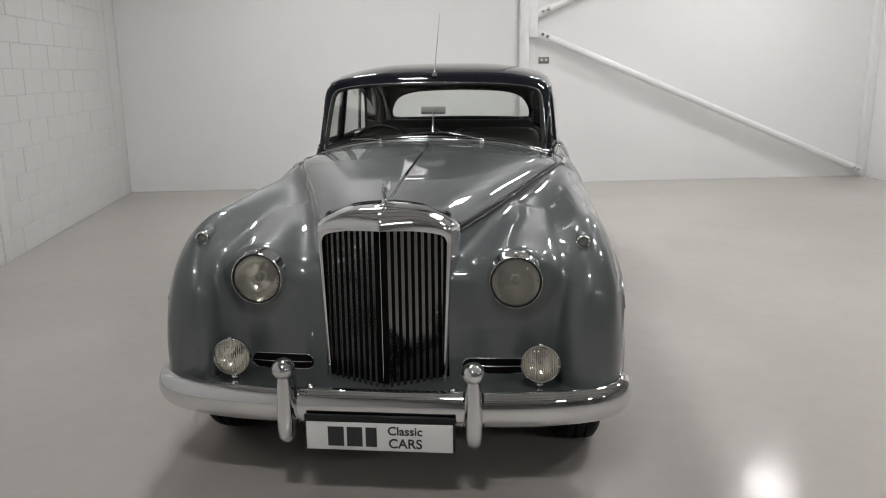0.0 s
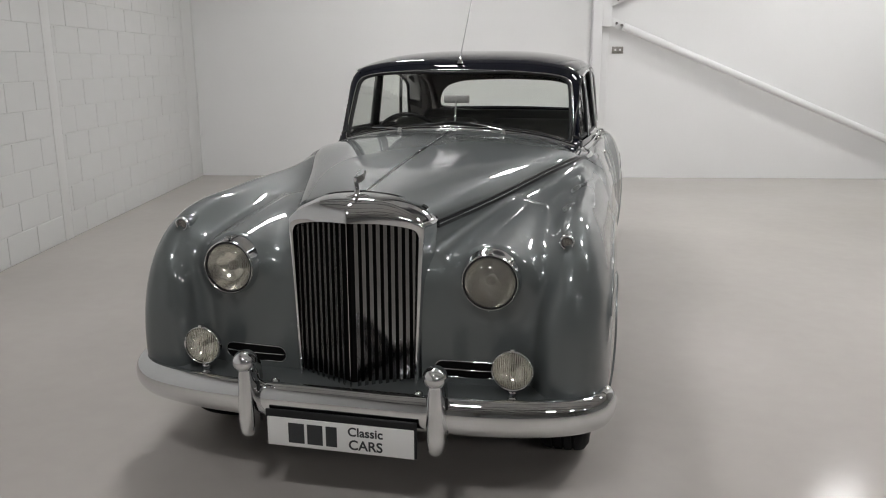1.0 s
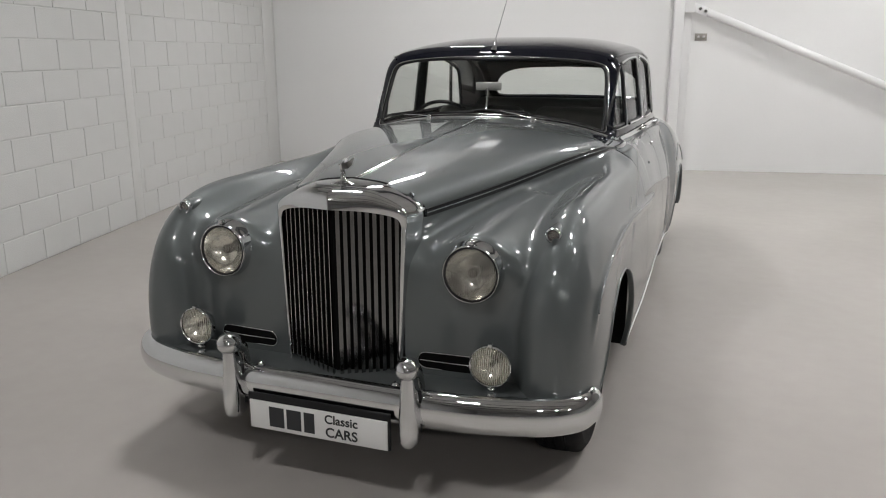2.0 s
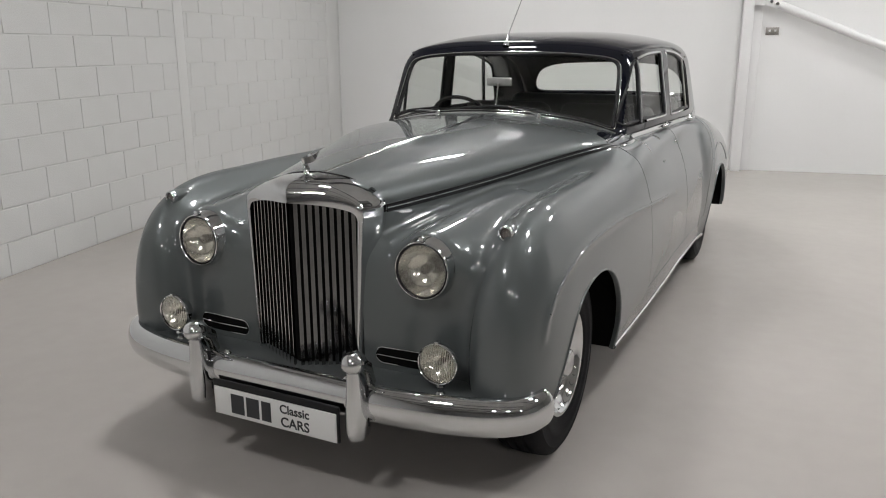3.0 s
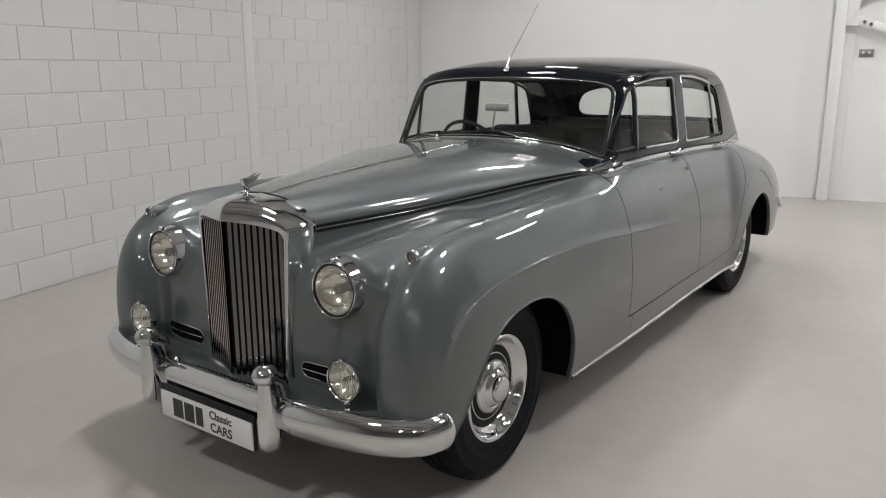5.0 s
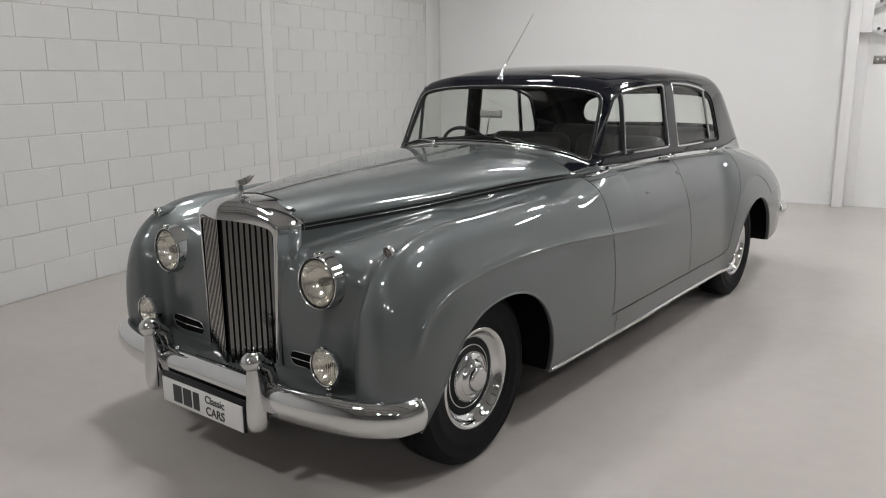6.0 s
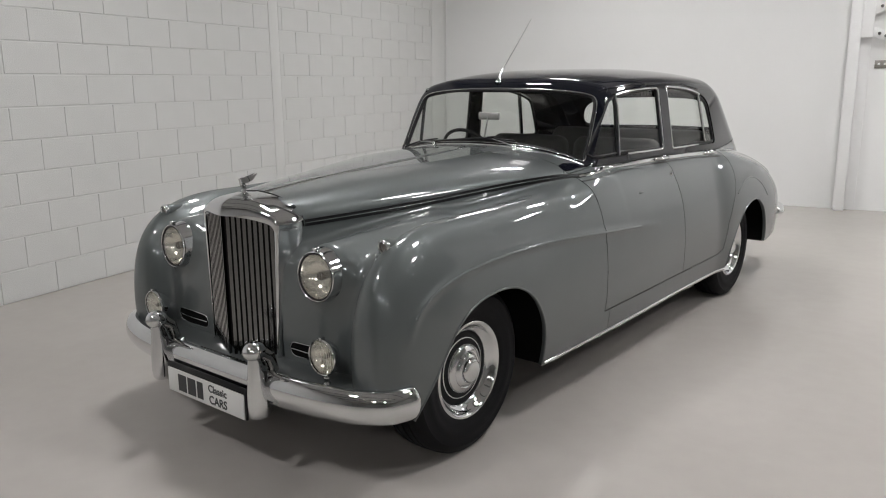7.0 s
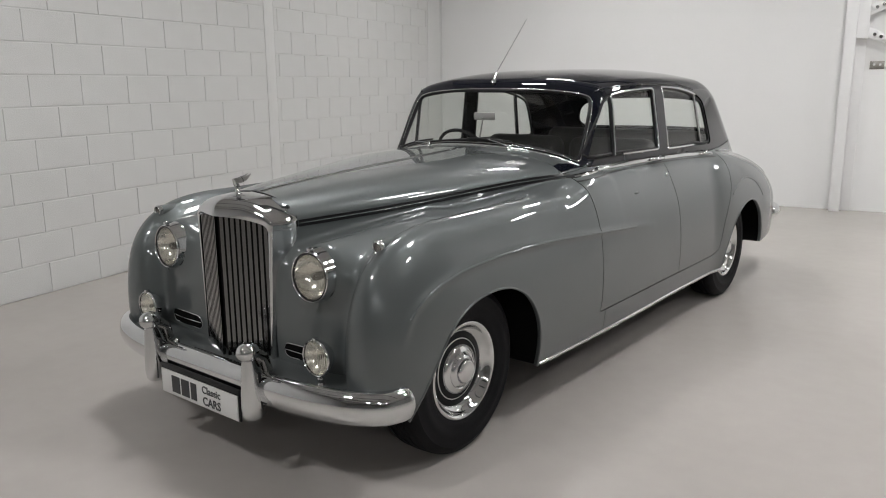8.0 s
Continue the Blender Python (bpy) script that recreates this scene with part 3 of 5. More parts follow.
def front_pt(x, z):
    return skin(1, -0.8, 1.6, (x, z))


def trim_bm(pts, width, height, lift=0.0, bm=None, flat=False):
    """A moulding laid on the skin along points."""
    bm = bm or bmesh.new()
    p = np.array(pts)
    n = grad(np.abs(p) * [1, 1, 1] if p[:, 0].min() >= 0 else p)
    n /= np.linalg.norm(n, axis=1, keepdims=True)
    rows = []
    ks = (-1, -0.98, -0.6, 0, 0.6, 0.98, 1) if not flat else (-1, -0.97, 0, 0.97, 1)
    for i in range(len(p)):
        t = p[min(i + 1, len(p) - 1)] - p[max(i - 1, 0)]
        t /= np.linalg.norm(t)
        s = np.cross(n[i], t)
        row = []
        for k in ks:
            h = -0.004 if abs(k) == 1 else (height if flat else height * math.sqrt(max(0.05, 1 - k * k)))
            row.append(bm.verts.new(p[i] + s * (width / 2 * k) + n[i] * (h + lift)))
        rows.append(row)
    for a, b in zip(rows, rows[1:]):
        for k in range(len(ks) - 1):
            bm.faces.new((a[k], a[k + 1], b[k + 1], b[k]))
    bm.faces.new(rows[0])
    bm.faces.new(rows[-1])
    return bm


MIRROR = Matrix.Diagonal((-1, 1, 1, 1))


def pair(name, make, mat, parent, label="", angle=62, smooth=True):
    """The same part on both sides of the car."""
    out = []
    for k in (0, 1):
        bm = make()
        if k:
            bmesh.ops.transform(bm, matrix=MIRROR, verts=bm.verts)
            bmesh.ops.reverse_faces(bm, faces=bm.faces)
        out.append(part(name, bm, mat, parent, label, smooth, angle))
    return out

# ---------------------------------------------------------------- lamps of the hall
LAMP_Z = 3.95


def ceiling_lamp():
    lamp = thing("ceiling_lamp", "white suspended panel lamp with three lit diffusers", "lamp", group="ceiling lamps")
    part("housing", box_bm(-0.30, 0.30, -0.22, 0.22, 0.004, 0.07, 0.01), FIXM, lamp)
    for x in (-0.25, 0.25):
        part("hanger", tube_bm([(x, 0, 0.07), (x, 0, HEIGHT - LAMP_Z)], 0.004, 6), FIXM, lamp)
    for k in range(3):
        y = -0.13 + 0.13 * k
        part("diffuser", box_bm(-0.27, 0.27, y - 0.06, y + 0.06, -0.004, 0.003), LEDM, lamp, smooth=False)
    return lamp


# a regular grid of panels under the ceiling; b runs along the far wall, r away from it
lamp0 = ceiling_lamp()
GRID = ((2.6, (2.4, 6.8, 10.8)), (5.8, (2.8, 6.8, 14.8)), (8.4, (1.8, 6.8, 14.8)), (12.4, (14.8,)))
spots = [CORNER + DIR_B * b + DIR_L * r for b, rs in GRID for r in rs]
for k, p in enumerate(spots):
    m = pose(p.x, p.y, LAMP_Z, 0, 0, 11.5)
    if k == 0:
        lamp0.matrix_world = m
    else:
        copy_thing(lamp0, m)


BEAMM = material("grey_steel_paint", (0.18, 0.185, 0.19), rough=0.5, vary=0.06, scale=3)
# steel beams under the ceiling, mirrored in the bright metal
for k in range(7):
    p = CORNER + DIR_L * (0.9 + 2.55 * k)
    b = box_bm(0, 10.4, -0.01, 0.01, HEIGHT - 0.33, HEIGHT - 0.01)
    box_bm(0, 10.4, -0.09, 0.09, HEIGHT - 0.34, HEIGHT - 0.325, bm=b)
    beam = part("ceiling_beam", b, BEAMM, None, smooth=False, m=wall_pose(p, DIR_B))
    tagged(beam, "grey steel beam under the ceiling", "beam", group="ceiling beams", kind="structure")


# ---------------------------------------------------------------- wheels
def wheel():
    w = thing("wheel", "black tyre on a wheel with a polished trim ring and chrome hub cap", "wheel")
    tyre = [(-0.085, 0.20), (-0.098, 0.235), (-0.103, 0.285), (-0.095, 0.330), (-0.080, 0.352), (-0.070, 0.357), (-0.05, 0.3605), (-0.046, 0.3605), (-0.043, 0.354), (-0.037, 0.354), (-0.034, 0.361), (-0.008, 0.362), (-0.005, 0.355), (0.001, 0.355), (0.004, 0.362), (0.030, 0.361), (0.033, 0.354), (0.039, 0.354), (0.042, 0.3605), (0.05, 0.3605), (0.070, 0.357), (0.080, 0.352),
            (0.095, 0.330), (0.0985, 0.322), (0.0965, 0.318), (0.103, 0.285), (0.1025, 0.262), (0.1, 0.258), (0.0985, 0.235), (0.092, 0.217), (0.080, 0.205), (0.0, 0.195)]
    tyre = part("tyre", lathe_bm(tyre, 96, close=True), RUBBER, w, angle=40)
    ring = [(0.060, 0.205), (0.086, 0.2125), (0.0925, 0.2085), (0.0935, 0.203), (0.089, 0.194), (0.078, 0.187), (0.066, 0.180), (0.058, 0.168), (0.054, 0.160), (0.048, 0.158), (0.045, 0.18)]
    part("trim_ring", lathe_bm(ring, 96, close=True), CHROME, w, "polished metal trim ring")
    part("wheel_disc", lathe_bm([(0.02, 0.19), (0.046, 0.160), (0.05, 0.128), (0.053, 0.108), (0.052, 0.02), (0.02, 0.02)], 72), PAINT_DARK, w, "dark painted wheel disc")
    part("pinstripe", lathe_bm([(0.0495, 0.132), (0.0515, 0.131), (0.0525, 0.129), (0.051, 0.128)], 72, close=True), PLATEM, w, "thin pale coach line")
    cap = [(0.05, 0.106), (0.058, 0.107), (0.066, 0.103), (0.071, 0.096), (0.074, 0.087), (0.076, 0.080), (0.074, 0.076), (0.078, 0.072), (0.084, 0.066), (0.088, 0.061), (0.0885, 0.057), (0.090, 0.054), (0.100, 0.0515), (0.106, 0.047), (0.1085, 0.04), (0.109, 0.02), (0.1095, 0.0005)]
    part("hub_cap", lathe_bm(cap, 72), CHROME, w, "chrome hub cap", angle=35)
    drum = part("brake_drum", lathe_bm([(-0.09, 0.02), (-0.09, 0.15), (0.0, 0.155), (0.02, 0.02)], 32), BLACK, w)
    return w


PAINT_DARK = material("dark_wheel_paint", (0.008, 0.009, 0.010), rough=0.45, spec=0.2)


def place_wheels():
    first = wheel()
    first.parent = CAR
    for k, (x, y) in enumerate(((0.734, 0.0), (-0.734, 0.0), (0.748, 3.124), (-0.748, 3.124))):
        m = pose(x, y, 0.36, 0, 0, 0 if x > 0 else 180)
        if k == 0:
            first.matrix_basis = m
        else:
            copy_thing(first, m)


place_wheels()

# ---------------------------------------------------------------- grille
# one slat metal in two tones: shade put into the sides, light into the front edges
SLAT_SHADED = material("grille_slat", (0.21, 0.21, 0.21), rough=0.12, metal=1.0, vary=0.08, scale=12)
SLAT_EDGE_LIT = material("slat_edge", (0.6, 0.6, 0.6), rough=0.12, metal=1.0, vary=0.08, scale=12)
grille = thing("grille", "upright chrome radiator grille with thin vertical slats", "grille")
grille.parent = CAR
GY0, GY1 = -0.603, 0.40


def vee(x):
    return GY0 + GY1 * abs(x)


inner = curve2([(0.214, 0.420), (0.221, 0.6), (0.227, 0.8), (0.231, 0.93), (0.230, 0.962), (0.215, 0.984), (0.17, 0.998), (0.1, 1.009), (0.0, 1.015)], 64)
outer = curve2([(0.226, 0.415), (0.234, 0.6), (0.242, 0.8), (0.249, 0.93), (0.252, 0.972), (0.245, 1.008), (0.196, 1.043), (0.112, 1.076), (0.0, 1.088)], 64)
rear_line = curve2([(0.236, 0.415), (0.250, 0.6), (0.262, 0.8), (0.271, 0.93), (0.274, 0.970), (0.266, 1.008), (0.210, 1.048), (0.118, 1.080), (0.0, 1.092)], 64)


def shell_grid():
    bm = bmesh.new()
    pts = [(a, b, c, 1) for a, b, c in zip(inner, outer, rear_line)]
    pts = pts + [(a, b, c, -1) for a, b, c, s in pts[:-1][::-1]]
    rows = []
    for a, b, c, sx in pts:
        yi, yo = vee(a.x), -0.497
        p0, p2 = Vector((a.x, yi, a.y)), Vector((b.x, yo, b.y))
        p1 = Vector((b.x * 0.93 + a.x * 0.07, yi - 0.004, b.y * 0.93 + a.y * 0.07))
        sec = [Vector((a.x, yi + 0.07, a.y)), Vector((a.x, yi + 0.004, a.y))]
        for k in range(9):
            t = k / 8
            sec.append(p0 * (1 - t) ** 2 + p1 * 2 * t * (1 - t) + p2 * t * t)
        sec += [b.lerp(c, 0.5).to_3d(), c.to_3d(), c.to_3d(), c.to_3d()]
        sec[-4], sec[-3] = Vector((sec[-4].x, -0.465, sec[-4].y)), Vector((c.x, -0.43, c.y))
        sec[-2], sec[-1] = Vector((c.x, -0.392, c.y)), Vector((c.x * 0.97, -0.386, c.y * 0.985))
        rows.append([bm.verts.new((v.x * sx, v.y, v.z)) for v in sec])
    for r0, r1 in zip(rows, rows[1:]):
        for k in range(len(r0) - 1):
            bm.faces.new((r0[k], r1[k], r1[k + 1], r0[k + 1]))
    return bm


part("surround", shell_grid(), CHROME, grille, "chrome radiator shell with a centre ridge", angle=60)
edge = [Vector((p.x + 0.001, -0.391, p.y + 0.001)) for p in rear_line if p.y > 1.0]
edge = edge + [Vector((-p.x, p.y, p.z)) for p in edge[:-1][::-1]]
part("shell_seal", tube_bm(edge, 0.0025, 8), SEAL, grille, "black piping behind the shell")
top_in = spline([0.0, 0.1, 0.17, 0.215, 0.231], [1.015, 1.009, 0.998, 0.984, 0.955])
slat_me = None
for i in range(-9, 10):
    x = i * 0.0232
    z0, z1 = 0.410 + 0.14 * abs(x), float(top_in(abs(x))) + 0.004
    if slat_me is None:
        b = box_bm(-0.0012, 0.0012, 0, 0.0140, 0, 1, 0.0)
        ob = part("slat", b, SLAT_SHADED, grille, smooth=False)
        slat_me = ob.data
        slat_me.materials.append(SLAT_EDGE_LIT)
        # front faces take the lit tone, the rest stay shaded
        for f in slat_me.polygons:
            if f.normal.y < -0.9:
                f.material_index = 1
    else:
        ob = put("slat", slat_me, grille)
    turn = 0 if i == 0 else -48 if i > 0 else 48
    ob.matrix_basis = Matrix.Translation((x, vee(x) + 0.006, z0)) @ pose(0, 0, 0, 0, 0, turn) @ Matrix.Diagonal((1, 1, z1 - z0, 1))
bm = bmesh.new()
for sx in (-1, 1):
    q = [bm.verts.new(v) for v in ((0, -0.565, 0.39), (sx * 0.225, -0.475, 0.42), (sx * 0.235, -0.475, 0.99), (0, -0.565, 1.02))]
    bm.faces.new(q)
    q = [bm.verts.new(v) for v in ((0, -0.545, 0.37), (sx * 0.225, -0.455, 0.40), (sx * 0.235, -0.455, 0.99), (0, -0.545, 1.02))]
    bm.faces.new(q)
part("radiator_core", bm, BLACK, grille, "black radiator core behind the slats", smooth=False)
part("bottom_rail", tube_bm([(-0.222, vee(0.222) - 0.004, 0.420), (-0.11, vee(0.11) - 0.006, 0.404), (0, vee(0) - 0.006, 0.388), (0.11, vee(0.11) - 0.006, 0.404), (0.222, vee(0.222) - 0.004, 0.420)], 0.009, 8), CHROME, grille, "chrome lower edge")

# winged mascot: one plain shape
mascot = thing("mascot", "small chrome winged mascot on the radiator shell", "mascot")
mascot.parent = CAR
bm = lathe_bm([(0.0, 0.052), (0.006, 0.05), (0.01, 0.035), (0.013, 0.018), (0.02, 0.012), (0.035, 0.009)], 24, "z")
tube_bm([(0, 0.0, 0.03), (0, -0.012, 0.05), (0, -0.022, 0.085)], [0.008, 0.007, 0.006], 8, bm)
tube_bm([(0, 0.012, 0.03), (0, 0.004, 0.055), (0, -0.012, 0.07)], [0.007, 0.006, 0.005], 8, bm)
for sx in (-1, 1):
    w0 = [(0, -0.022, 0.086), (sx * 0.008, 0.01, 0.088), (sx * 0.014, 0.045, 0.094), (sx * 0.012, 0.078, 0.104)]
    w1 = [(0, -0.014, 0.062), (sx * 0.012, 0.012, 0.062), (sx * 0.018, 0.04, 0.074), (sx * 0.013, 0.07, 0.098)]
    a = [bm.verts.new(v) for v in w0]
    b = [bm.verts.new((v[0] + sx * 0.004, v[1], v[2])) for v in w1]
    c = [bm.verts.new((v[0] - sx * 0.004, v[1], v[2])) for v in w1]
    for k in range(3):
        bm.faces.new((a[k], a[k + 1], b[k + 1], b[k]))
        bm.faces.new((a[k], c[k], c[k + 1], a[k + 1]))
        bm.faces.new((b[k], b[k + 1], c[k + 1], c[k]))
    bm.faces.new((a[0], b[0], c[0]))
    bm.faces.new((a[3], c[3], b[3]))
part("figure", bm, CHROME, mascot, angle=45)
mascot.matrix_basis = pose(0, -0.472, 1.082) @ Matrix.Scale(0.85, 4)

# ---------------------------------------------------------------- lamps on the nose
def fluted_glass(scale, ribs):
    m = bpy.data.materials.new("fluted_lamp_glass")
    m.use_nodes = True
    nt = m.node_tree
    nt.nodes.clear()
    out = nt.nodes.new("ShaderNodeOutputMaterial")
    mix, mix2 = nt.nodes.new("ShaderNodeMixShader"), nt.nodes.new("ShaderNodeMixShader")
    tr, gl, df = nt.nodes.new("ShaderNodeBsdfTransparent"), nt.nodes.new("ShaderNodeBsdfGlossy"), nt.nodes.new("ShaderNodeBsdfDiffuse")
    tr.inputs[0].default_value = (0.97, 0.96, 0.92, 1)
    df.inputs[0].default_value = (0.80, 0.78, 0.70, 1)
    gl.inputs["Roughness"].default_value = 0.03
    tc, wv = nt.nodes.new("ShaderNodeTexCoord"), nt.nodes.new("ShaderNodeTexWave")
    wv.bands_direction = "X"
    wv.inputs["Scale"].default_value = scale
    wv.inputs["Distortion"].default_value = 0.15
    bp = nt.nodes.new("ShaderNodeBump")
    bp.inputs["Strength"].default_value = 0.5
    bp.inputs["Distance"].default_value = 0.003
    nt.links.new(tc.outputs["Object"], wv.inputs["Vector"])
    nt.links.new(wv.outputs["Fac"], bp.inputs["Height"])
    nt.links.new(bp.outputs[0], gl.inputs["Normal"])
    mr = nt.nodes.new("ShaderNodeMapRange")
    mr.inputs["From Min"].default_value, mr.inputs["From Max"].default_value = 0.3, 0.7
    mr.inputs["To Min"].default_value, mr.inputs["To Max"].default_value = 0.03, ribs
    nt.links.new(wv.outputs["Fac"], mr.inputs["Value"])
    nt.links.new(mr.outputs[0], mix2.inputs[0])
    nt.links.new(tr.outputs[0], mix2.inputs[1])
    nt.links.new(df.outputs[0], mix2.inputs[2])
    nt.links.new(gloss_weight(nt), mix.inputs[0])
    nt.links.new(mix2.outputs[0], mix.inputs[1])
    nt.links.new(gl.outputs[0], mix.inputs[2])
    nt.links.new(mix.outputs[0], out.inputs[0])
    return m


LENS_F = fluted_glass(50, 0.30)
LENS_R = fluted_glass(44, 0.38)
REFLECTOR = material("lamp_reflector", (0.80, 0.79, 0.75), rough=0.16, metal=1.0, vary=0.12, scale=24)
BULB = material("bulb_shield", (0.03, 0.02, 0.012), rough=0.4)


def open_end(bm):
    """Takes the closing disc off a turned shape."""
    bmesh.ops.delete(bm, geom=[f for f in bm.faces if len(f.verts) > 4], context="FACES_ONLY")
    return bm


def bowl_bm(profile, n, depth):
    """A silvered bowl pressed into radial flutes."""
    bm = open_end(lathe_bm(profile, n, "y"))
    for v in bm.verts:
        r = math.hypot(v.co.x, v.co.z)
        k = round(math.atan2(v.co.z, v.co.x) / (2 * math.pi / n))
        s = 1 + depth * (k % 2 - 0.5)
        if r > 0.004 and v.co.y > 0.006:
            v.co.x, v.co.z = v.co.x * s, v.co.z * s
    return bm


def cap_profile(r, bulge, n=8):
    R = (r * r + bulge * bulge) / (2 * bulge)
    return [(-(math.sqrt(R * R - (r * k / n) ** 2) - (R - bulge)), max(r * k / n, 1e-7)) for k in range(n, -1, -1)]


def headlamp(sx):
    h = thing("headlamp", "round headlamp with fluted glass in a chrome rim", "headlamp")
    h.parent = CAR
    part("rim", lathe_bm([(0.0, 0.0915), (-0.006, 0.0925), (-0.008, 0.095), (-0.006, 0.0975), (0.002, 0.099), (0.020, 0.103), (0.045, 0.109), (0.075, 0.114), (0.075, 0.10), (0.0, 0.089)], 64, "y", close=True), CHROME, h, "chrome rim with a peaked hood")
    part("seal_ring", lathe_bm([(-0.001, 0.086), (-0.006, 0.089), (-0.004, 0.092), (0.002, 0.091)], 64, "y", close=True), SEAL, h)
    part("lens", open_end(lathe_bm(cap_profile(0.089, 0.024, 12), 64, "y")), LENS_F, h, "fluted clear glass").visible_shadow = False
    part("reflector", bowl_bm([(0.004, 0.088), (0.030, 0.078), (0.052, 0.058), (0.066, 0.034), (0.071, 0.012), (0.072, 0.0005)], 72, 0.0), REFLECTOR, h, "silvered bowl")
    part("bulb", lathe_bm([(0.070, 0.016), (0.045, 0.018), (0.024, 0.018), (0.014, 0.012), (0.012, 0.0005)], 20, "y"), BULB, h)
    part("clip", box_bm(-0.009, 0.009, -0.010, 0.012, 0.1, 0.114, 0.003), CHROME, h)
    h.matrix_basis = pose(sx * 0.482, -0.522, 0.815, -2, 0, sx * 2)
    return h


def fog_lamp(sx):
    h = thing("fog_lamp", "small round fog lamp with ribbed glass on the bumper", "fog lamp")
    h.parent = CAR
    part("shell", open_end(lathe_bm([(-0.004, 0.066), (-0.007, 0.069), (-0.004, 0.0725), (0.006, 0.0725), (0.02, 0.068), (0.045, 0.052), (0.062, 0.030), (0.068, 0.0005)], 48, "y")), CHROME, h, "chrome bowl")
    part("lens", open_end(lathe_bm(cap_profile(0.067, 0.020, 10), 48, "y")), LENS_R, h, "ribbed glass").visible_shadow = False
    part("reflector", bowl_bm([(0.002, 0.066), (0.025, 0.052), (0.04, 0.03), (0.045, 0.0005)], 56, 0.0), REFLECTOR, h)
    part("bulb", lathe_bm([(0.04, 0.008), (0.015, 0.010), (0.008, 0.006), (0.006, 0.0005)], 16, "y"), BULB, h)
    part("clip", box_bm(-0.007, 0.007, -0.010, 0.012, 0.069, 0.080, 0.002), CHROME, h)
    foot = lathe_bm([(-0.118, 0.017), (-0.108, 0.018), (-0.104, 0.012), (-0.097, 0.011), (-0.09, 0.016), (-0.082, 0.015), (-0.078, 0.009), (-0.066, 0.009)], 20, "z")
    bmesh.ops.translate(foot, verts=foot.verts, vec=(0, 0.02, 0))
    part("stalk", foot, CHROME, h, "chrome mounting stalk")
    h.matrix_basis = pose(sx * 0.573, -0.590, 0.530)
    return h


SIDE_GLASS = material("smoky_glass", (0.10, 0.085, 0.085), rough=0.25, vary=0.2, scale=60)


def side_lamp(sx):
    h = thing("side_lamp", "small bullet-shaped side lamp on the wing crest", "side lamp")
    h.parent = CAR
    part("pod", lathe_bm([(0.0, 0.027), (0.02, 0.0275), (0.06, 0.026), (0.12, 0.019), (0.18, 0.009), (0.21, 0.0005)], 24, "y"), PAINT, h, "grey tapered pod")
    part("bezel", lathe_bm([(-0.014, 0.021), (-0.016, 0.025), (-0.012, 0.0295), (0.002, 0.0305), (0.006, 0.028), (0.0, 0.02)], 32, "y", close=True), CHROME, h, "chrome bezel")
    part("lens", open_end(lathe_bm(cap_profile(0.022, 0.009, 6), 24, "y")), LENS_F, h, "clear glass").visible_shadow = False
    part("reflector", lathe_bm([(-0.004, 0.022), (-0.002, 0.0005)], 24, "y"), SIDE_GLASS, h, "smoky pink glass insert")
    part("foot", box_bm(-0.013, 0.013, -0.004, 0.08, -0.045, -0.01, 0.008), PAINT, h)
    h.matrix_basis = pose(sx * 0.729, -0.398, 0.941, 4, 0, 0) @ Matrix.Scale(0.9, 4)
    return h


for sx in (1, -1):
    headlamp(sx)
    fog_lamp(sx)
    side_lamp(sx)


# ---------------------------------------------------------------- air intakes under the headlamps
def stadium(x0, x1, z, h, n=8):
    r = h / 2
    out = [(x1 - r + r * math.sin(math.pi * k / n), z + r * math.cos(math.pi * k / n)) for k in range(n + 1)]
    return out + [(x0 + r - r * math.sin(math.pi * k / n), z - r * math.cos(math.pi * k / n)) for k in range(n + 1)]


def intake(sx):
    g = thing("air_intake", "black slotted air intake with a chrome edge", "vent")
    g.parent = CAR
    edge = stadium(0.284, 0.532, 0.482, 0.060)
    pts = [front_pt(x, z) for x, z in edge]

    def slot(u, v):
        x = 0.284 + (0.532 - 0.284) * u
        d = max(0.0, 0.030 - min(x - 0.284, 0.532 - x))
        p = front_pt(x, 0.482 + v * max(0.002, math.sqrt(max(0.0, 0.030 ** 2 - d * d))))
        return (p[0] * sx, p[1] - 0.003, p[2])

    part("opening", grid_bm(slot, np.linspace(0, 1, 25), (-1, -0.5, 0, 0.5, 1)), BLACK, g)
    loop = [(p[0] * sx, p[1] - 0.004, p[2]) for p in pts]
    part("rim", tube_bm(loop + loop[:1], 0.0026, 6), CHROME, g, "thin chrome edge")
    mid = [front_pt(x, 0.482) for x in np.linspace(0.292, 0.524, 8)]
    part("bar", tube_bm([(p[0] * sx, p[1] - 0.006, p[2]) for p in mid], 0.0022, 6), CHROME, g)


intake(1)
intake(-1)

# ---------------------------------------------------------------- bumpers
bumper = thing("front_bumper", "heavy chrome front bumper with two overriders", "bumper")
bumper.parent = CAR


def blade_bm(half, z, r, squash):
    pts = curve2(half, 60)
    full = [Vector((-p.x, p.y, 0)) for p in pts[::-1]][:-1] + [Vector((p.x, p.y, 0)) for p in pts]
    n = len(full)
    path, radii = [], []
    for i, p in enumerate(full):
        e = min(i, n - 1 - i)
        k = min(1.0, math.sqrt(max(0.0, 1 - (1 - min(e / 7, 1)) ** 2)) + 0.05)
        path.append((p.x, p.y, z))
        radii.append(r * k)
    return tube_bm(path, radii, 24, squash=squash)


part("blade", blade_bm([(0.0, -0.668), (0.3, -0.667), (0.5, -0.655), (0.65, -0.628), (0.772, -0.587), (0.85, -0.528), (0.879, -0.465), (0.885, -0.41)], 0.381, 0.042, 1.58), CHROME, bumper, "broad rounded chrome blade")


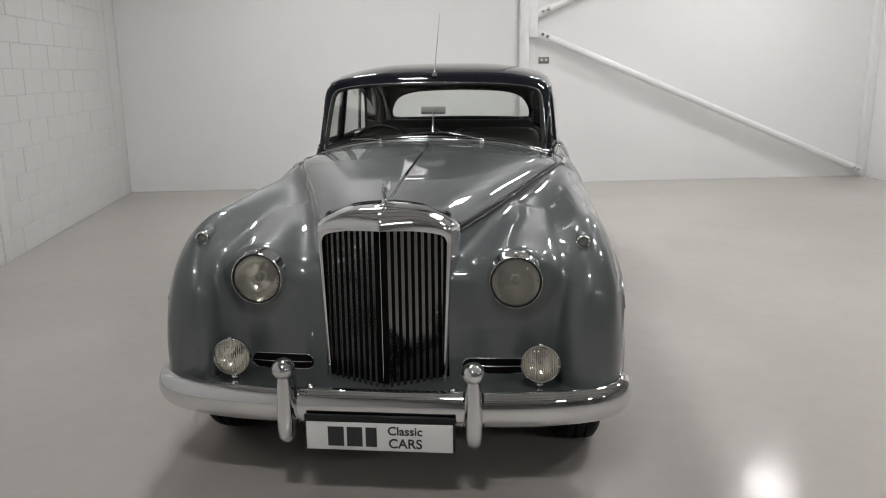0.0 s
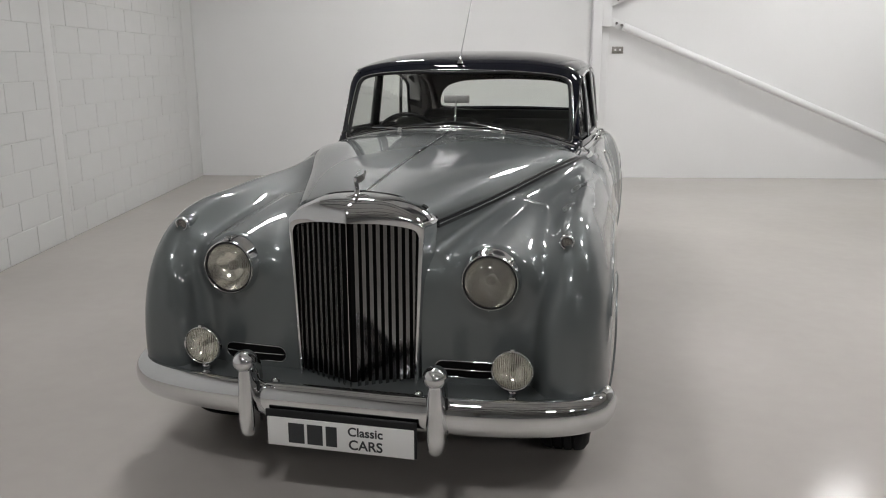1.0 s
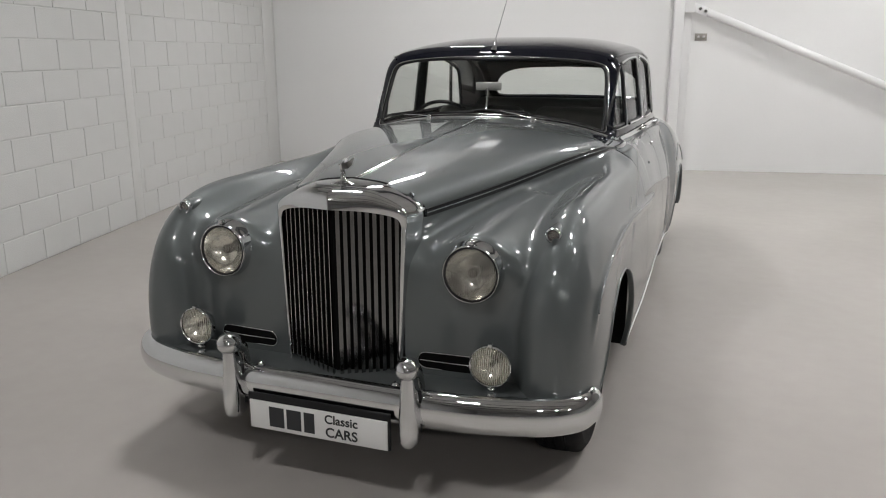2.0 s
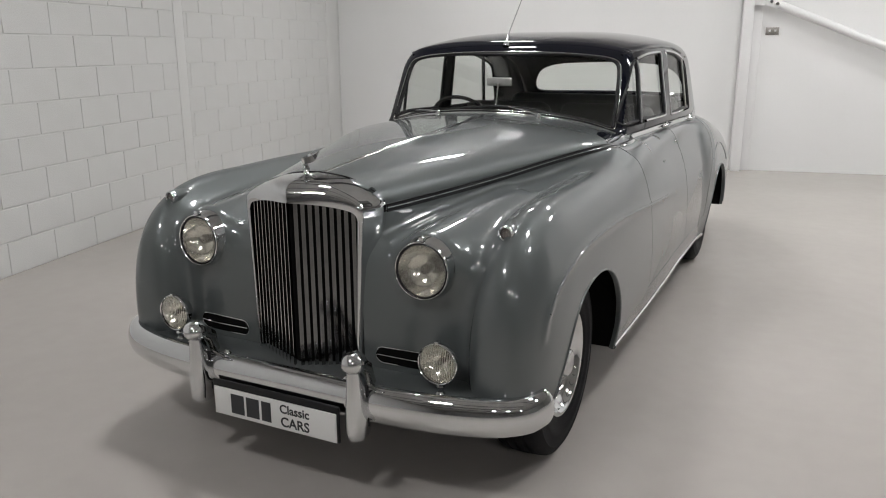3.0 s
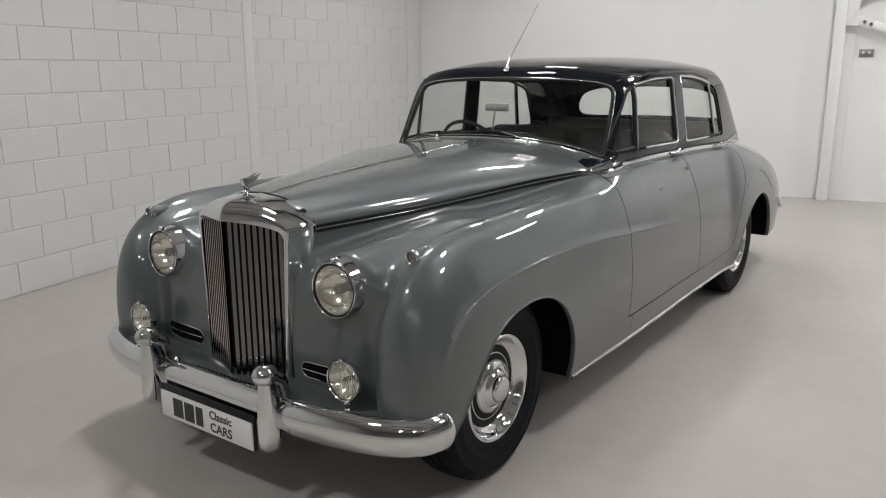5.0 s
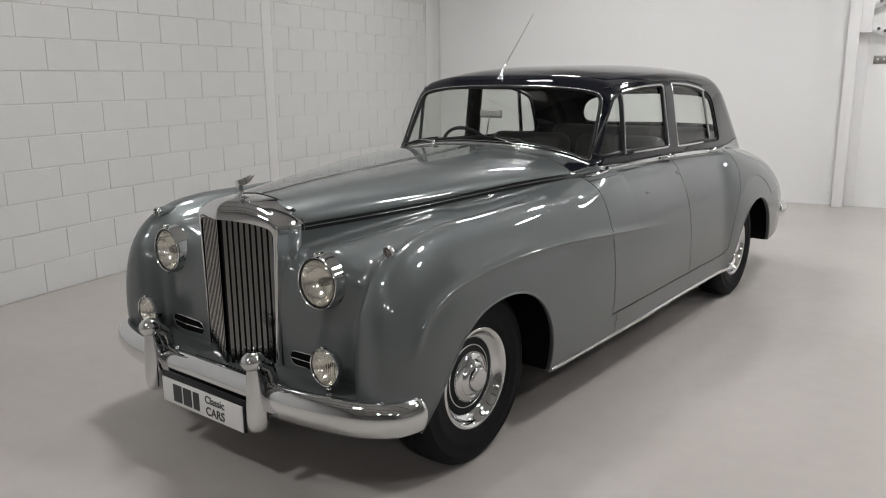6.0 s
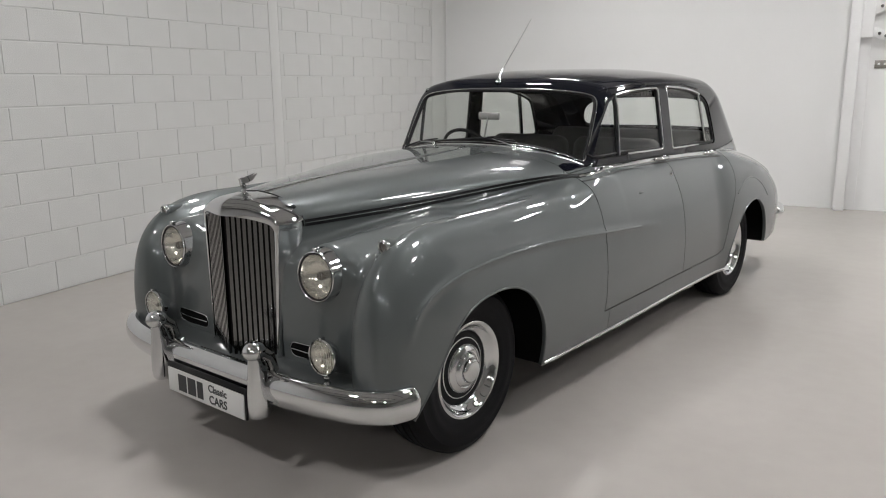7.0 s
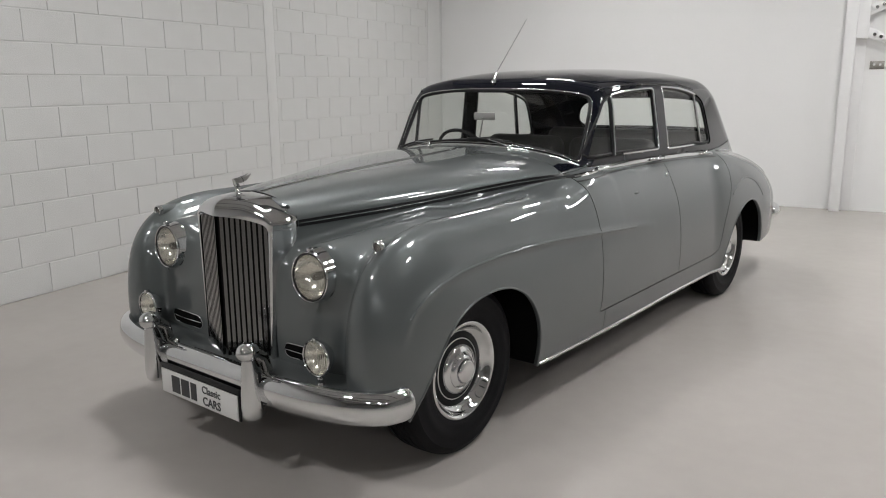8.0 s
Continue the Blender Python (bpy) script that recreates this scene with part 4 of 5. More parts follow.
def overrider_bm():
    bm = bmesh.new()
    zs = [0.262, 0.264, 0.270, 0.285, 0.32, 0.38, 0.44, 0.49, 0.515]
    wx = [0.004, 0.016, 0.027, 0.033, 0.035, 0.034, 0.031, 0.027, 0.024]
    wy = [0.004, 0.026, 0.042, 0.054, 0.058, 0.055, 0.048, 0.038, 0.028]
    yc = [-0.705, -0.705, -0.705, -0.704, -0.704, -0.705, -0.707, -0.713, -0.72]
    rows = []
    for z, a, b, c in zip(zs, wx, wy, yc):
        rows.append([bm.verts.new((a * math.cos(t), c + b * math.sin(t), z)) for t in np.linspace(0, 2 * math.pi, 28, endpoint=False)])
    for r0, r1 in zip(rows, rows[1:]):
        for k in range(28):
            bm.faces.new((r0[k], r0[(k + 1) % 28], r1[(k + 1) % 28], r1[k]))
    bm.faces.new(rows[0])
    bm.faces.new(rows[-1])
    return bm


for sx in (1, -1):
    bm = overrider_bm()
    bmesh.ops.translate(bm, verts=bm.verts, vec=(sx * 0.337, 0, 0))
    ov = part("overrider", bm, CHROME, CAR, "chrome overrider with a ball top")
    bm = bmesh.new()
    bmesh.ops.create_uvsphere(bm, u_segments=28, v_segments=16, radius=0.0415)
    bmesh.ops.scale(bm, verts=bm.verts, vec=(1, 1.12, 0.92))
    bmesh.ops.translate(bm, verts=bm.verts, vec=(sx * 0.337, -0.722, 0.541))
    part("ball", bm, CHROME, ov)
    part("bracket", tube_bm([(sx * 0.337, -0.70, 0.53), (sx * 0.337, -0.655, 0.50), (sx * 0.34, -0.635, 0.44)], [0.028, 0.025, 0.022], 14), DARK_CHROME, ov)
    part("gasket", box_bm(sx * 0.337 - 0.037, sx * 0.337 + 0.037, -0.700, -0.692, 0.31, 0.46, 0.003), SEAL, ov)
    part("bolt", lathe_bm([(0.438, 0.016), (0.448, 0.015), (0.454, 0.008), (0.455, 0.0005)], 16, "z", bmesh.new()), CHROME, bumper, m=pose(sx * 0.262, -0.65, 0.0))

# apron between nose and bumper
def apron_pt(u, v):
    x = u * 0.80
    y0, z0 = -0.50 + 0.9 * max(0, abs(x) - 0.40) ** 2, 0.425
    y1, z1 = -0.645 + 0.42 * max(0, abs(x) - 0.42) ** 2, 0.408
    if abs(x) > 0.72:
        y0 = max(y0, -0.42)
    return (x, y0 + 0.03 + (y1 - y0 - 0.03) * v, z0 + (z1 - z0) * v + 0.010 * math.sin(v * math.pi))


part("apron", grid_bm(apron_pt, np.linspace(-1, 1, 41), np.linspace(0, 1, 8)), PAINT, CAR, "grey gravel apron behind the bumper")
for k in range(-8, 9):
    x = k * 0.023
    p = apron_pt(x / 0.8, 0.86)
    part("apron_slot", box_bm(x - 0.007, x + 0.007, p[1] - 0.014, p[1] + 0.016, p[2] + 0.001, p[2] + 0.0035), BLACK, CAR, smooth=False)

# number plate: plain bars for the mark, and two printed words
plate = thing("number_plate", "white number plate with dark lettering under the bumper", "number plate")
plate.parent = CAR
part("backing", box_bm(-0.272, 0.272, -0.728, -0.718, 0.238, 0.372, 0.004), SEAL, plate, "black backing with a raised top edge")
part("face", box_bm(-0.264, 0.264, -0.734, -0.728, 0.241, 0.347, 0.0025), PLATEM, plate)
bars = [(-0.185, -0.127, 0.257, 0.331), (-0.116, -0.060, 0.257, 0.331), (-0.048, -0.008, 0.257, 0.331)]
for x0, x1, z0, z1 in bars:
    part("bar", box_bm(x0, x1, -0.7358, -0.7340, z0, z1), PRINTM, plate, smooth=False)


def lettering(body, size, x, z, parent):
    """Flat printed words in the built-in font, facing forward."""
    cu = bpy.data.curves.new("lettering", "FONT")
    cu.body, cu.size, cu.extrude, cu.offset = body, size, 0.0006, 0.0009
    ob = new("lettering", cu)
    bpy.context.view_layer.update()
    me = bpy.data.meshes.new_from_object(ob.evaluated_get(bpy.context.evaluated_depsgraph_get()))
    bpy.data.objects.remove(ob)
    me.materials.clear()
    me.materials.append(PRINTM)
    put("lettering", me, parent, "dark printed words", pose(x, -0.7348, z, 90, 0, 0))


lettering("Classic", 0.045, 0.031, 0.305, plate)
lettering("CARS", 0.050, 0.033, 0.255, plate)
plate.matrix_basis = pose(0.002, 0, 0)

# rear bumper ends, seen past the tail
rear_bumper = thing("rear_bumper", "chrome rear bumper wrapped round the tail", "bumper")
rear_bumper.parent = CAR
part("blade", blade_bm([(0.0, 4.60), (0.4, 4.59), (0.65, 4.53), (0.79, 4.40), (0.84, 4.25), (0.85, 4.12)], 0.47, 0.036, 1.5), CHROME, rear_bumper)

# ---------------------------------------------------------------- mouldings
def mirrored_trim(name, pts, width, height, mat, label="", lift=0.0, flat=False):
    return pair(name, lambda: trim_bm(pts, width, height, lift, flat=flat), mat, CAR, label)


sp = []
for y in np.linspace(-0.385, 1.0, 40):
    z = float(bon_s(y)) + 0.004
    sp.append(skin(0, float(bon_w(y)) + 0.02, 0.1, (y, z)))
bp_ = []
for y in np.linspace(1.04, 2.86, 46):
    bp_.append(side_pt(y, float(belt_z(y)) - 0.018))
mirrored_trim("bonnet_strip", sp + bp_[:2], 0.030, 0.003, SEAL, "black and chrome side strip along the bonnet", flat=True)
mirrored_trim("bonnet_bead", sp + bp_[:2], 0.0055, 0.0060, PAINT)
mirrored_trim("belt_strip", bp_, 0.028, 0.007, CHROME, "chrome waist moulding on the doors")
bl_ = [side_pt(y, float(belt_z(y)) - 0.039) for y in np.linspace(1.02, 2.86, 46)]
mirrored_trim("coach_line", bl_, 0.008, 0.0015, SEAL, flat=True)
mirrored_trim("sill_strip", [side_pt(y, 0.262) for y in np.linspace(0.475, 2.80, 40)], 0.022, 0.008, CHROME, "bright metal sill strip")
foot_line = []
for x in np.linspace(0.0, 0.66, 24):
    yy = 1.18 + 0.56 * (float(foot(x)) - 1.195) + 0.28 * x * x
    foot_line.append(top_pt(x, yy - 0.020))
pair("screen_moulding", lambda: trim_bm(foot_line, 0.012, 0.006), CHROME, CAR, "chrome moulding at the windscreen's foot")
hinge = [top_pt(0.0, y) for y in np.linspace(-0.40, 1.065, 40)]
part("bonnet_hinge", trim_bm(hinge, 0.013, 0.006), CHROME, CAR, "chrome centre hinge of the bonnet")

swage_path = [side_pt(q[0], q[1]) for q in SWAGE[8:-4]]
pair("swage_line", lambda: trim_bm(swage_path, 0.013, 0.0042), PAINT, CAR, "pressed line along the wing and door")
crease = [(3.2 + 0.495 * math.cos(radians(a)), 0.365 + 0.495 * math.sin(radians(a))) for a in np.linspace(124, 42, 30)]
crease_path = [side_pt(y, z) for y, z in crease]
pair("swage_line", lambda: trim_bm(crease_path, 0.013, 0.004), PAINT, CAR, "pressed line round the rear arch")
# wing-mounted arch beads
for nm, arch in (("arch_lip", ARCH_F[2:-1]), ("arch_lip", ARCH_R[2:-5])):
    pts = [side_pt(p[0], p[1]) for p in arch]
    pair(nm, lambda: trim_bm([(q[0], q[1], q[2]) for q in pts], 0.010, 0.005), PAINT, CAR)


# ---------------------------------------------------------------- windows
def cab_side(y, z, off=0.0):
    p = side_pt(y, z)
    return (p[0] + off, y, z)


def ring_trim(path, r, off, closed=True):
    pts = [cab_side(p[0], p[1], off) for p in path]
    return tube_bm(pts + pts[:1] if closed else pts, r, 8, up=(1, 0, 0), cap=not closed)


def shrink(poly, d):
    c = sum((Vector(p[:2]) for p in poly), Vector((0, 0))) / len(poly)
    return [Vector(p[:2]) + (c - Vector(p[:2])).normalized() * d for p in poly]


def pane_bm(poly, off):
    bm = bmesh.new()
    bm.faces.new([bm.verts.new(cab_side(p[0], p[1], off)) for p in poly])
    bmesh.ops.triangulate(bm, faces=bm.faces[:])
    return bm


def side_windows():
    for sx in (1, -1):
        for name, poly, y_mid, label in (("front_window", W_FRONT, 1.515, "side window with a swivelling quarter light"), ("rear_window", W_REAR, 2.700, "rear door window with a small quarter light")):
            w = thing(name, label, "window")
            w.parent = CAR

            def side(bm):
                if sx < 0:
                    bmesh.ops.transform(bm, matrix=MIRROR, verts=bm.verts)
                return bm
            small = (lambda p: p[0] < y_mid) if name == "front_window" else (lambda p: p[0] >= y_mid)
            ring = shrink(poly, 0.006)
            k0 = next(k for k in range(len(ring)) if small(ring[k - 1]) and not small(ring[k]))
            ring = ring[k0:] + ring[:k0]
            glassy = [p for p in ring if not small(p)]
            part("frame", side(ring_trim(glassy, 0.0078, -0.003, False)), CHROME, w, "bright metal window frame")
            part("seal", side(ring_trim(shrink(poly, 0.017), 0.009, -0.012)), SEAL, w)
            zt = max(p[1] for p in poly if abs(p[0] - y_mid) < 0.12)
            lean = 0.012 if name == "front_window" else 0.045
            bar = [(y_mid + (lean * k / 6 if name == "front_window" else lean * (1 - 2 * k / 6)), 1.135 + (zt - 0.022 - 1.135) * k / 6) for k in range(7)]
            part("divider", side(tube_bm([cab_side(a, b, -0.003) for a, b in bar], 0.0075, 8, up=(1, 0, 0))), CHROME, w, "bright divider bar")
            part("divider_seal", side(tube_bm([cab_side(a + (-0.016 if name == "front_window" else 0.016), b, -0.008) for a, b in bar], 0.009, 8, up=(1, 0, 0))), SEAL, w)
            g = part("pane", side(pane_bm(shrink(poly, 0.004), -0.014)), GLASS, w, "clear glass", smooth=False)
            g.visible_shadow = False


side_windows()

screen = thing("windscreen", "curved windscreen in a bright metal frame", "windscreen")
screen.parent = CAR


def ws_pt(x, z, off=0.0):
    return (x, 1.18 + 0.56 * (z - 1.195) + 0.28 * x * x + off, z)


full_screen = [(-p[0], p[1]) for p in SCREEN[::-1]][:-1] + [(p[0], p[1]) for p in SCREEN[1:]]
loop = [ws_pt(x, z, 0.002) for x, z in full_screen]
part("frame", tube_bm(loop + loop[:1], 0.0032, 8, up=(0, 1, 0), cap=False), DARK_CHROME, screen, "bright metal frame")
loop = [ws_pt(p[0], p[1], 0.012) for p in shrink([Vector(p) for p in full_screen], 0.015)]
part("seal", tube_bm(loop + loop[:1], 0.009, 8, up=(0, 1, 0), cap=False), SEAL, screen)


def glass_grid(fn, zlo, zhi, half):
    return grid_bm(lambda u, v: fn(u * half, zlo + (zhi - zlo) * v), np.linspace(-1, 1, 33), np.linspace(0, 1, 15))


g = part("pane", glass_grid(lambda x, z: (x, 1.18 + 0.56 * (z - 1.195) + 0.28 * x * x + 0.016, z), 1.09, 1.507, 0.655), GLASS, screen, "clear glass")
g.visible_shadow = False
back_light = thing("rear_screen", "wide curved rear window", "window")
back_light.parent = CAR
g = part("pane", glass_grid(lambda x, z: (x, 3.955 - 1.15 * (z - 1.08) - 0.5 * max(z - 1.3, 0) ** 2 - 0.67 * x * x - 0.045, z), 1.15, 1.435, 0.605), GLASS, back_light, "clear glass")
g.visible_shadow = False
# rain gutter over the doors
gut = []
for y in np.linspace(1.45, 2.66, 34):
    z = float(np.interp(y, [1.36, 1.5, 1.75, 2.1, 2.4, 2.7, 2.9, 3.0], [1.455, 1.497, 1.515, 1.522, 1.517, 1.478, 1.405, 1.33]))
    gut.append(side_pt(y, z))
mirrored_trim("rain_gutter", gut, 0.012, 0.007, NAVY)


# ---------------------------------------------------------------- wipers, aerial, mirror, handles
def wiper(x):
    w = thing("wiper", "chrome windscreen wiper resting on the glass", "wiper")
    w.parent = CAR
    b = top_pt(abs(x), 1.122)
    b[0] = x
    part("spindle", lathe_bm([(-0.01, 0.016), (0.004, 0.016), (0.010, 0.011), (0.022, 0.010), (0.026, 0.004), (0.0265, 0.0005)], 16, "z", bmesh.new()), CHROME, w, m=Matrix.Translation(b))
    e = Vector(ws_pt(x - 0.19, float(foot(abs(x - 0.19))) + 0.028, -0.016))
    a = Vector(b) + Vector((0, 0.002, 0.016))
    part("arm", tube_bm([a, a.lerp(e, 0.5) + Vector((0, -0.004, 0.004)), e], [0.0045, 0.0032, 0.0025], 8), CHROME, w, "chrome arm")
    blade = [ws_pt(x - 0.19 + d, float(foot(abs(x - 0.19 + d))) + 0.028, -0.010) for d in np.linspace(-0.15, 0.15, 9)]
    part("blade", tube_bm(blade, 0.005, 6), SEAL, w, "black rubber blade")
    return w


wiper(0.287)
wiper(-0.287)
aerial = thing("aerial", "thin chrome whip aerial on the roof's front edge", "aerial")
aerial.parent = CAR
part("foot", lathe_bm([(0.0, 0.018), (0.014, 0.017), (0.026, 0.012), (0.034, 0.0095), (0.042, 0.004)], 20, "z"), CHROME, aerial, m=pose(0, 1.368, 1.528, -35, 0, 0))
part("whip", tube_bm([(0, 1.372, 1.545), (0, 1.41, 1.60), (0, 1.56, 1.748), (0, 1.722, 1.912)], [0.0045, 0.003, 0.0022, 0.0014], 8), CHROME, aerial)
GREYP = material("grey_plastic", (0.30, 0.30, 0.29), rough=0.35, vary=0.1, scale=30)
mir = thing("rear_view_mirror", "small rectangular mirror on a chrome stalk", "mirror")
mir.parent = CAR
part("head", box_bm(-0.072, 0.072, 1.274, 1.292, 1.322, 1.366, 0.006), GREYP, mir, "grey-backed mirror head")
part("stalk", tube_bm([(0, 1.226, 1.195), (0, 1.245, 1.25), (0, 1.268, 1.335)], 0.0045, 8), CHROME, mir, "chrome stalk")
for y, kind in ((1.985, "front"), (2.745, "rear")):
    for sx in (1, -1):
        h = thing("door_handle", "chrome pull handle on the waist moulding", "door handle")
        h.parent = CAR
        z = float(belt_z(y)) - 0.014
        p = side_pt(y, z)
        q = [Vector((sx * (p[0] + o), y + d, z + e)) for d, o, e in ((-0.085, 0.004, 0), (-0.07, 0.026, 0.001), (-0.03, 0.033, 0.002), (0.02, 0.034, 0.002), (0.055, 0.028, 0.001), (0.068, 0.004, 0))]
        part("grip", tube_bm(q, [0.009, 0.010, 0.009, 0.010, 0.011, 0.010], 12), CHROME, h)
        part("escutcheon", lathe_bm([(0.0, 0.016), (0.010, 0.015), (0.014, 0.009), (0.015, 0.0005)], 16, "x"), CHROME, h, m=pose(sx * (p[0] - 0.002), y + 0.062, z, 0, 0, 0 if sx > 0 else 180))
for sx in (1, -1):
    p = side_pt(2.015, 0.988)
    part("key_lock", lathe_bm([(0.0, 0.012), (0.005, 0.011), (0.008, 0.006), (0.0085, 0.0005)], 16, "x"), CHROME, CAR, "chrome lock barrel", m=pose(sx * p[0], 2.015, 0.988, 0, 0, 0 if sx > 0 else 180))
    # added raised tip in body paint, stands in for the highlight ending the wing crest
    p = side_pt(1.52, 0.935)
    part("trafficator_cover", lathe_bm([(0.0, 0.022), (0.004, 0.02), (0.008, 0.010), (0.0085, 0.0005)], 20, "x"), PAINT, CAR, m=pose(sx * p[0], 1.53, 0.935, 0, 0, 0 if sx > 0 else 180) @ Matrix.Diagonal((0.6, 1.3, 0.35, 1)))
# ---------------------------------------------------------------- underside and cabin
under = part("underbody", box_bm(-0.62, 0.62, -0.30, 4.25, 0.20, 0.44, 0.02), BLACK, CAR, "dark underside")
for sx in (1, -1):
    part("wheel_well", box_bm(sx * 0.60 - 0.02, sx * 0.60 + 0.02, -0.34, 0.55, 0.25, 0.8), BLACK, CAR)
    part("wheel_well", box_bm(sx * 0.62 - 0.02, sx * 0.62 + 0.02, 2.7, 3.72, 0.25, 0.78), BLACK, CAR)
    part("well_bulkhead", box_bm(min(sx * 0.60, sx * 0.86), max(sx * 0.60, sx * 0.86), 0.47, 0.50, 0.61, 0.78), BLACK, CAR)
    part("well_bulkhead", box_bm(min(sx * 0.60, sx * 0.884), max(sx * 0.60, sx * 0.884), 0.47, 0.50, 0.26, 0.61), BLACK, CAR)
    part("well_bulkhead", box_bm(min(sx * 0.60, sx * 0.84), max(sx * 0.60, sx * 0.84), 2.74, 2.77, 0.27, 0.92), BLACK, CAR)
    part("well_bulkhead", box_bm(min(sx * 0.60, sx * 0.91), max(sx * 0.60, sx * 0.91), 3.605, 3.63, 0.33, 0.66), BLACK, CAR)
part("bulkhead", box_bm(-0.66, 0.66, 1.05, 1.08, 0.3, 1.05), BLACK, CAR)

LEATHER = material("grey_leather", (0.10, 0.103, 0.10), rough=0.45, vary=0.12, scale=6, bump=0.3, bump_scale=180)
CARPET = material("dark_carpet", (0.02, 0.021, 0.026), rough=0.95, vary=0.2, scale=30, bump=0.3, bump_scale=300)
WALNUT = material("walnut_veneer", (0.09, 0.045, 0.02), rough=0.25, vary=0.4, scale=9, coat=0.6)
LINING = material("dark_headlining", (0.045, 0.045, 0.05), rough=0.9, vary=0.1, scale=14, bump=0.2, bump_scale=250)
part("cabin_floor", box_bm(-0.72, 0.72, 1.1, 3.7, 0.44, 0.47), CARPET, CAR)
part("parcel_shelf", box_bm(-0.50, 0.50, 3.12, 3.48, 1.08, 1.11, 0.01), CARPET, CAR)


def cushion_bm(x0, x1, y0, y1, z0, z1, bevel):
    return box_bm(x0, x1, y0, y1, z0, z1, bevel, 5)


for sx in (1, -1):
    s_ = thing("front_seat", "grey leather front seat", "seat", group="front seats")
    s_.parent = CAR
    part("cushion", cushion_bm(-0.30, 0.30, 0.0, 0.52, 0.47, 0.68, 0.07), LEATHER, s_)
    bm = cushion_bm(-0.30, 0.30, 0.46, 0.62, 0.58, 1.17, 0.07)
    bmesh.ops.rotate(bm, verts=bm.verts, cent=(0, 0.5, 0.58), matrix=Matrix.Rotation(radians(-10), 3, "X"))
    part("backrest", bm, LEATHER, s_)
    s_.matrix_basis = pose(sx * 0.335, 1.62, 0.02)
s_ = thing("rear_seat", "grey leather rear bench seat", "seat")
s_.parent = CAR
part("cushion", cushion_bm(-0.66, 0.66, 2.55, 3.05, 0.47, 0.74, 0.06), LEATHER, s_)
bm = cushion_bm(-0.63, 0.63, 3.0, 3.16, 0.66, 1.185, 0.07)
part("backrest", bm, LEATHER, s_)
dash = thing("dashboard", "walnut dashboard with a padded top", "dashboard")
dash.parent = CAR
part("fascia", box_bm(-0.63, 0.63, 1.33, 1.36, 0.90, 1.10, 0.01), WALNUT, dash)


def dash_top(u, v):
    x = u * 0.62
    y0 = 1.205 + 0.28 * x * x
    return (x, y0 + (1.40 - y0) * v, min(1.16, float(foot(abs(x))) - 0.012) - 0.03 * v * v)


part("top_roll", grid_bm(dash_top, np.linspace(-1, 1, 25), np.linspace(0, 1, 8)), CARPET, dash)
sw = thing("steering_wheel", "thin black three-spoke steering wheel", "steering wheel")
sw.parent = CAR
bm = bmesh.new()
ring = [(0.205 * math.cos(t), 0.205 * math.sin(t), 0) for t in np.linspace(0, 2 * math.pi, 49)]
part("rim", tube_bm(ring, 0.011, 10, cap=False), SEAL, sw)
for a in (90, 210, 330):
    part("spoke", tube_bm([(0.03 * math.cos(radians(a)), 0.03 * math.sin(radians(a)), -0.02), (0.2 * math.cos(radians(a)), 0.2 * math.sin(radians(a)), 0)], 0.007, 8, squash=0.6), SEAL, sw)
part("hub", lathe_bm([(-0.04, 0.03), (-0.005, 0.035), (0.008, 0.025), (0.01, 0.0005)], 24, "z"), SEAL, sw)
sw.matrix_basis = pose(-0.335, 1.545, 1.065, -62, 0, 0)
part("steering_column", tube_bm([(-0.335, 1.55, 1.06), (-0.335, 1.30, 0.92)], 0.022, 12), SEAL, CAR)


# headlining: an inner skin under the roof
def lining_pt(u, v):
    y = 1.46 + (3.30 - 1.46) * v
    w = float(cab_x(y)) - 0.085 - 0.16 * max(0.0, y - 2.8)
    x = u * w
    z = float(roof_c(y)) - 0.0065 - 0.0108 * (y - 2.2) - 0.078 * (abs(x) / 0.68) ** 3.2 - 0.035 - 0.03 * abs(u) ** 6
    return (x, y, z)


part("headlining", grid_bm(lining_pt, np.linspace(-1, 1, 21), np.linspace(0, 1, 25)), LINING, CAR, "dark cloth headlining")


def fold(car):
    """Hangs each built-up fitting on its main mesh, so that it is one part with sub-parts."""
    bpy.context.view_layer.update()
    for e in list(car.children):
        if e.type != "EMPTY":
            continue
        kids = [k for k in scene.objects if k.parent == e]
        main, label, name = kids[0], e.get("label", ""), e.name.split(".")[0]
        base = e.matrix_basis.copy()
        local = main.matrix_basis.copy()
        main.parent = car
        main.matrix_basis = base @ local
        back = local.inverted()
        for k in kids[1:]:
            m = k.matrix_basis.copy()
            k.parent = main
            k.matrix_basis = back @ m
        bpy.data.objects.remove(e)
        main.name = name
        main["label"] = label


fold(CAR)

# ---------------------------------------------------------------- blocks, posts, bracing and fittings of the room
POSTM = material("painted_post", (0.64, 0.64, 0.63), rough=0.45, vary=0.03, scale=2.0)
BL, CO = 0.450, 0.2315
POSTS = [(0.08, 0.48), (3.965, 4.125)]
for s0, s1 in POSTS:
    p = part("wall_post", box_bm(s0, s1 - 0.012, -0.02, 0.001, 0.0, HEIGHT, 0.0015), POSTM, None, m=LEFT)
    tagged(p, "flush white painted steel post in the block wall", "post", kind="structure")
block_me = {}


def block_mesh(w):
    key = round(w, 3)
    if key not in block_me:
        bm = box_bm(0.0035, w - 0.0035, -0.011, 0.0, 0.0035, CO - 0.0035)
        bmesh.ops.bevel(bm, geom=[e for e in bm.edges if all(v.co.y > -0.001 for v in e.verts)], offset=0.0035, segments=1, affect="EDGES")
        me = bpy.data.meshes.new("block")
        bm.to_mesh(me)
        bm.free()
        me.materials.append(BLOCKM)
        block_me[key] = me
    return block_me[key]


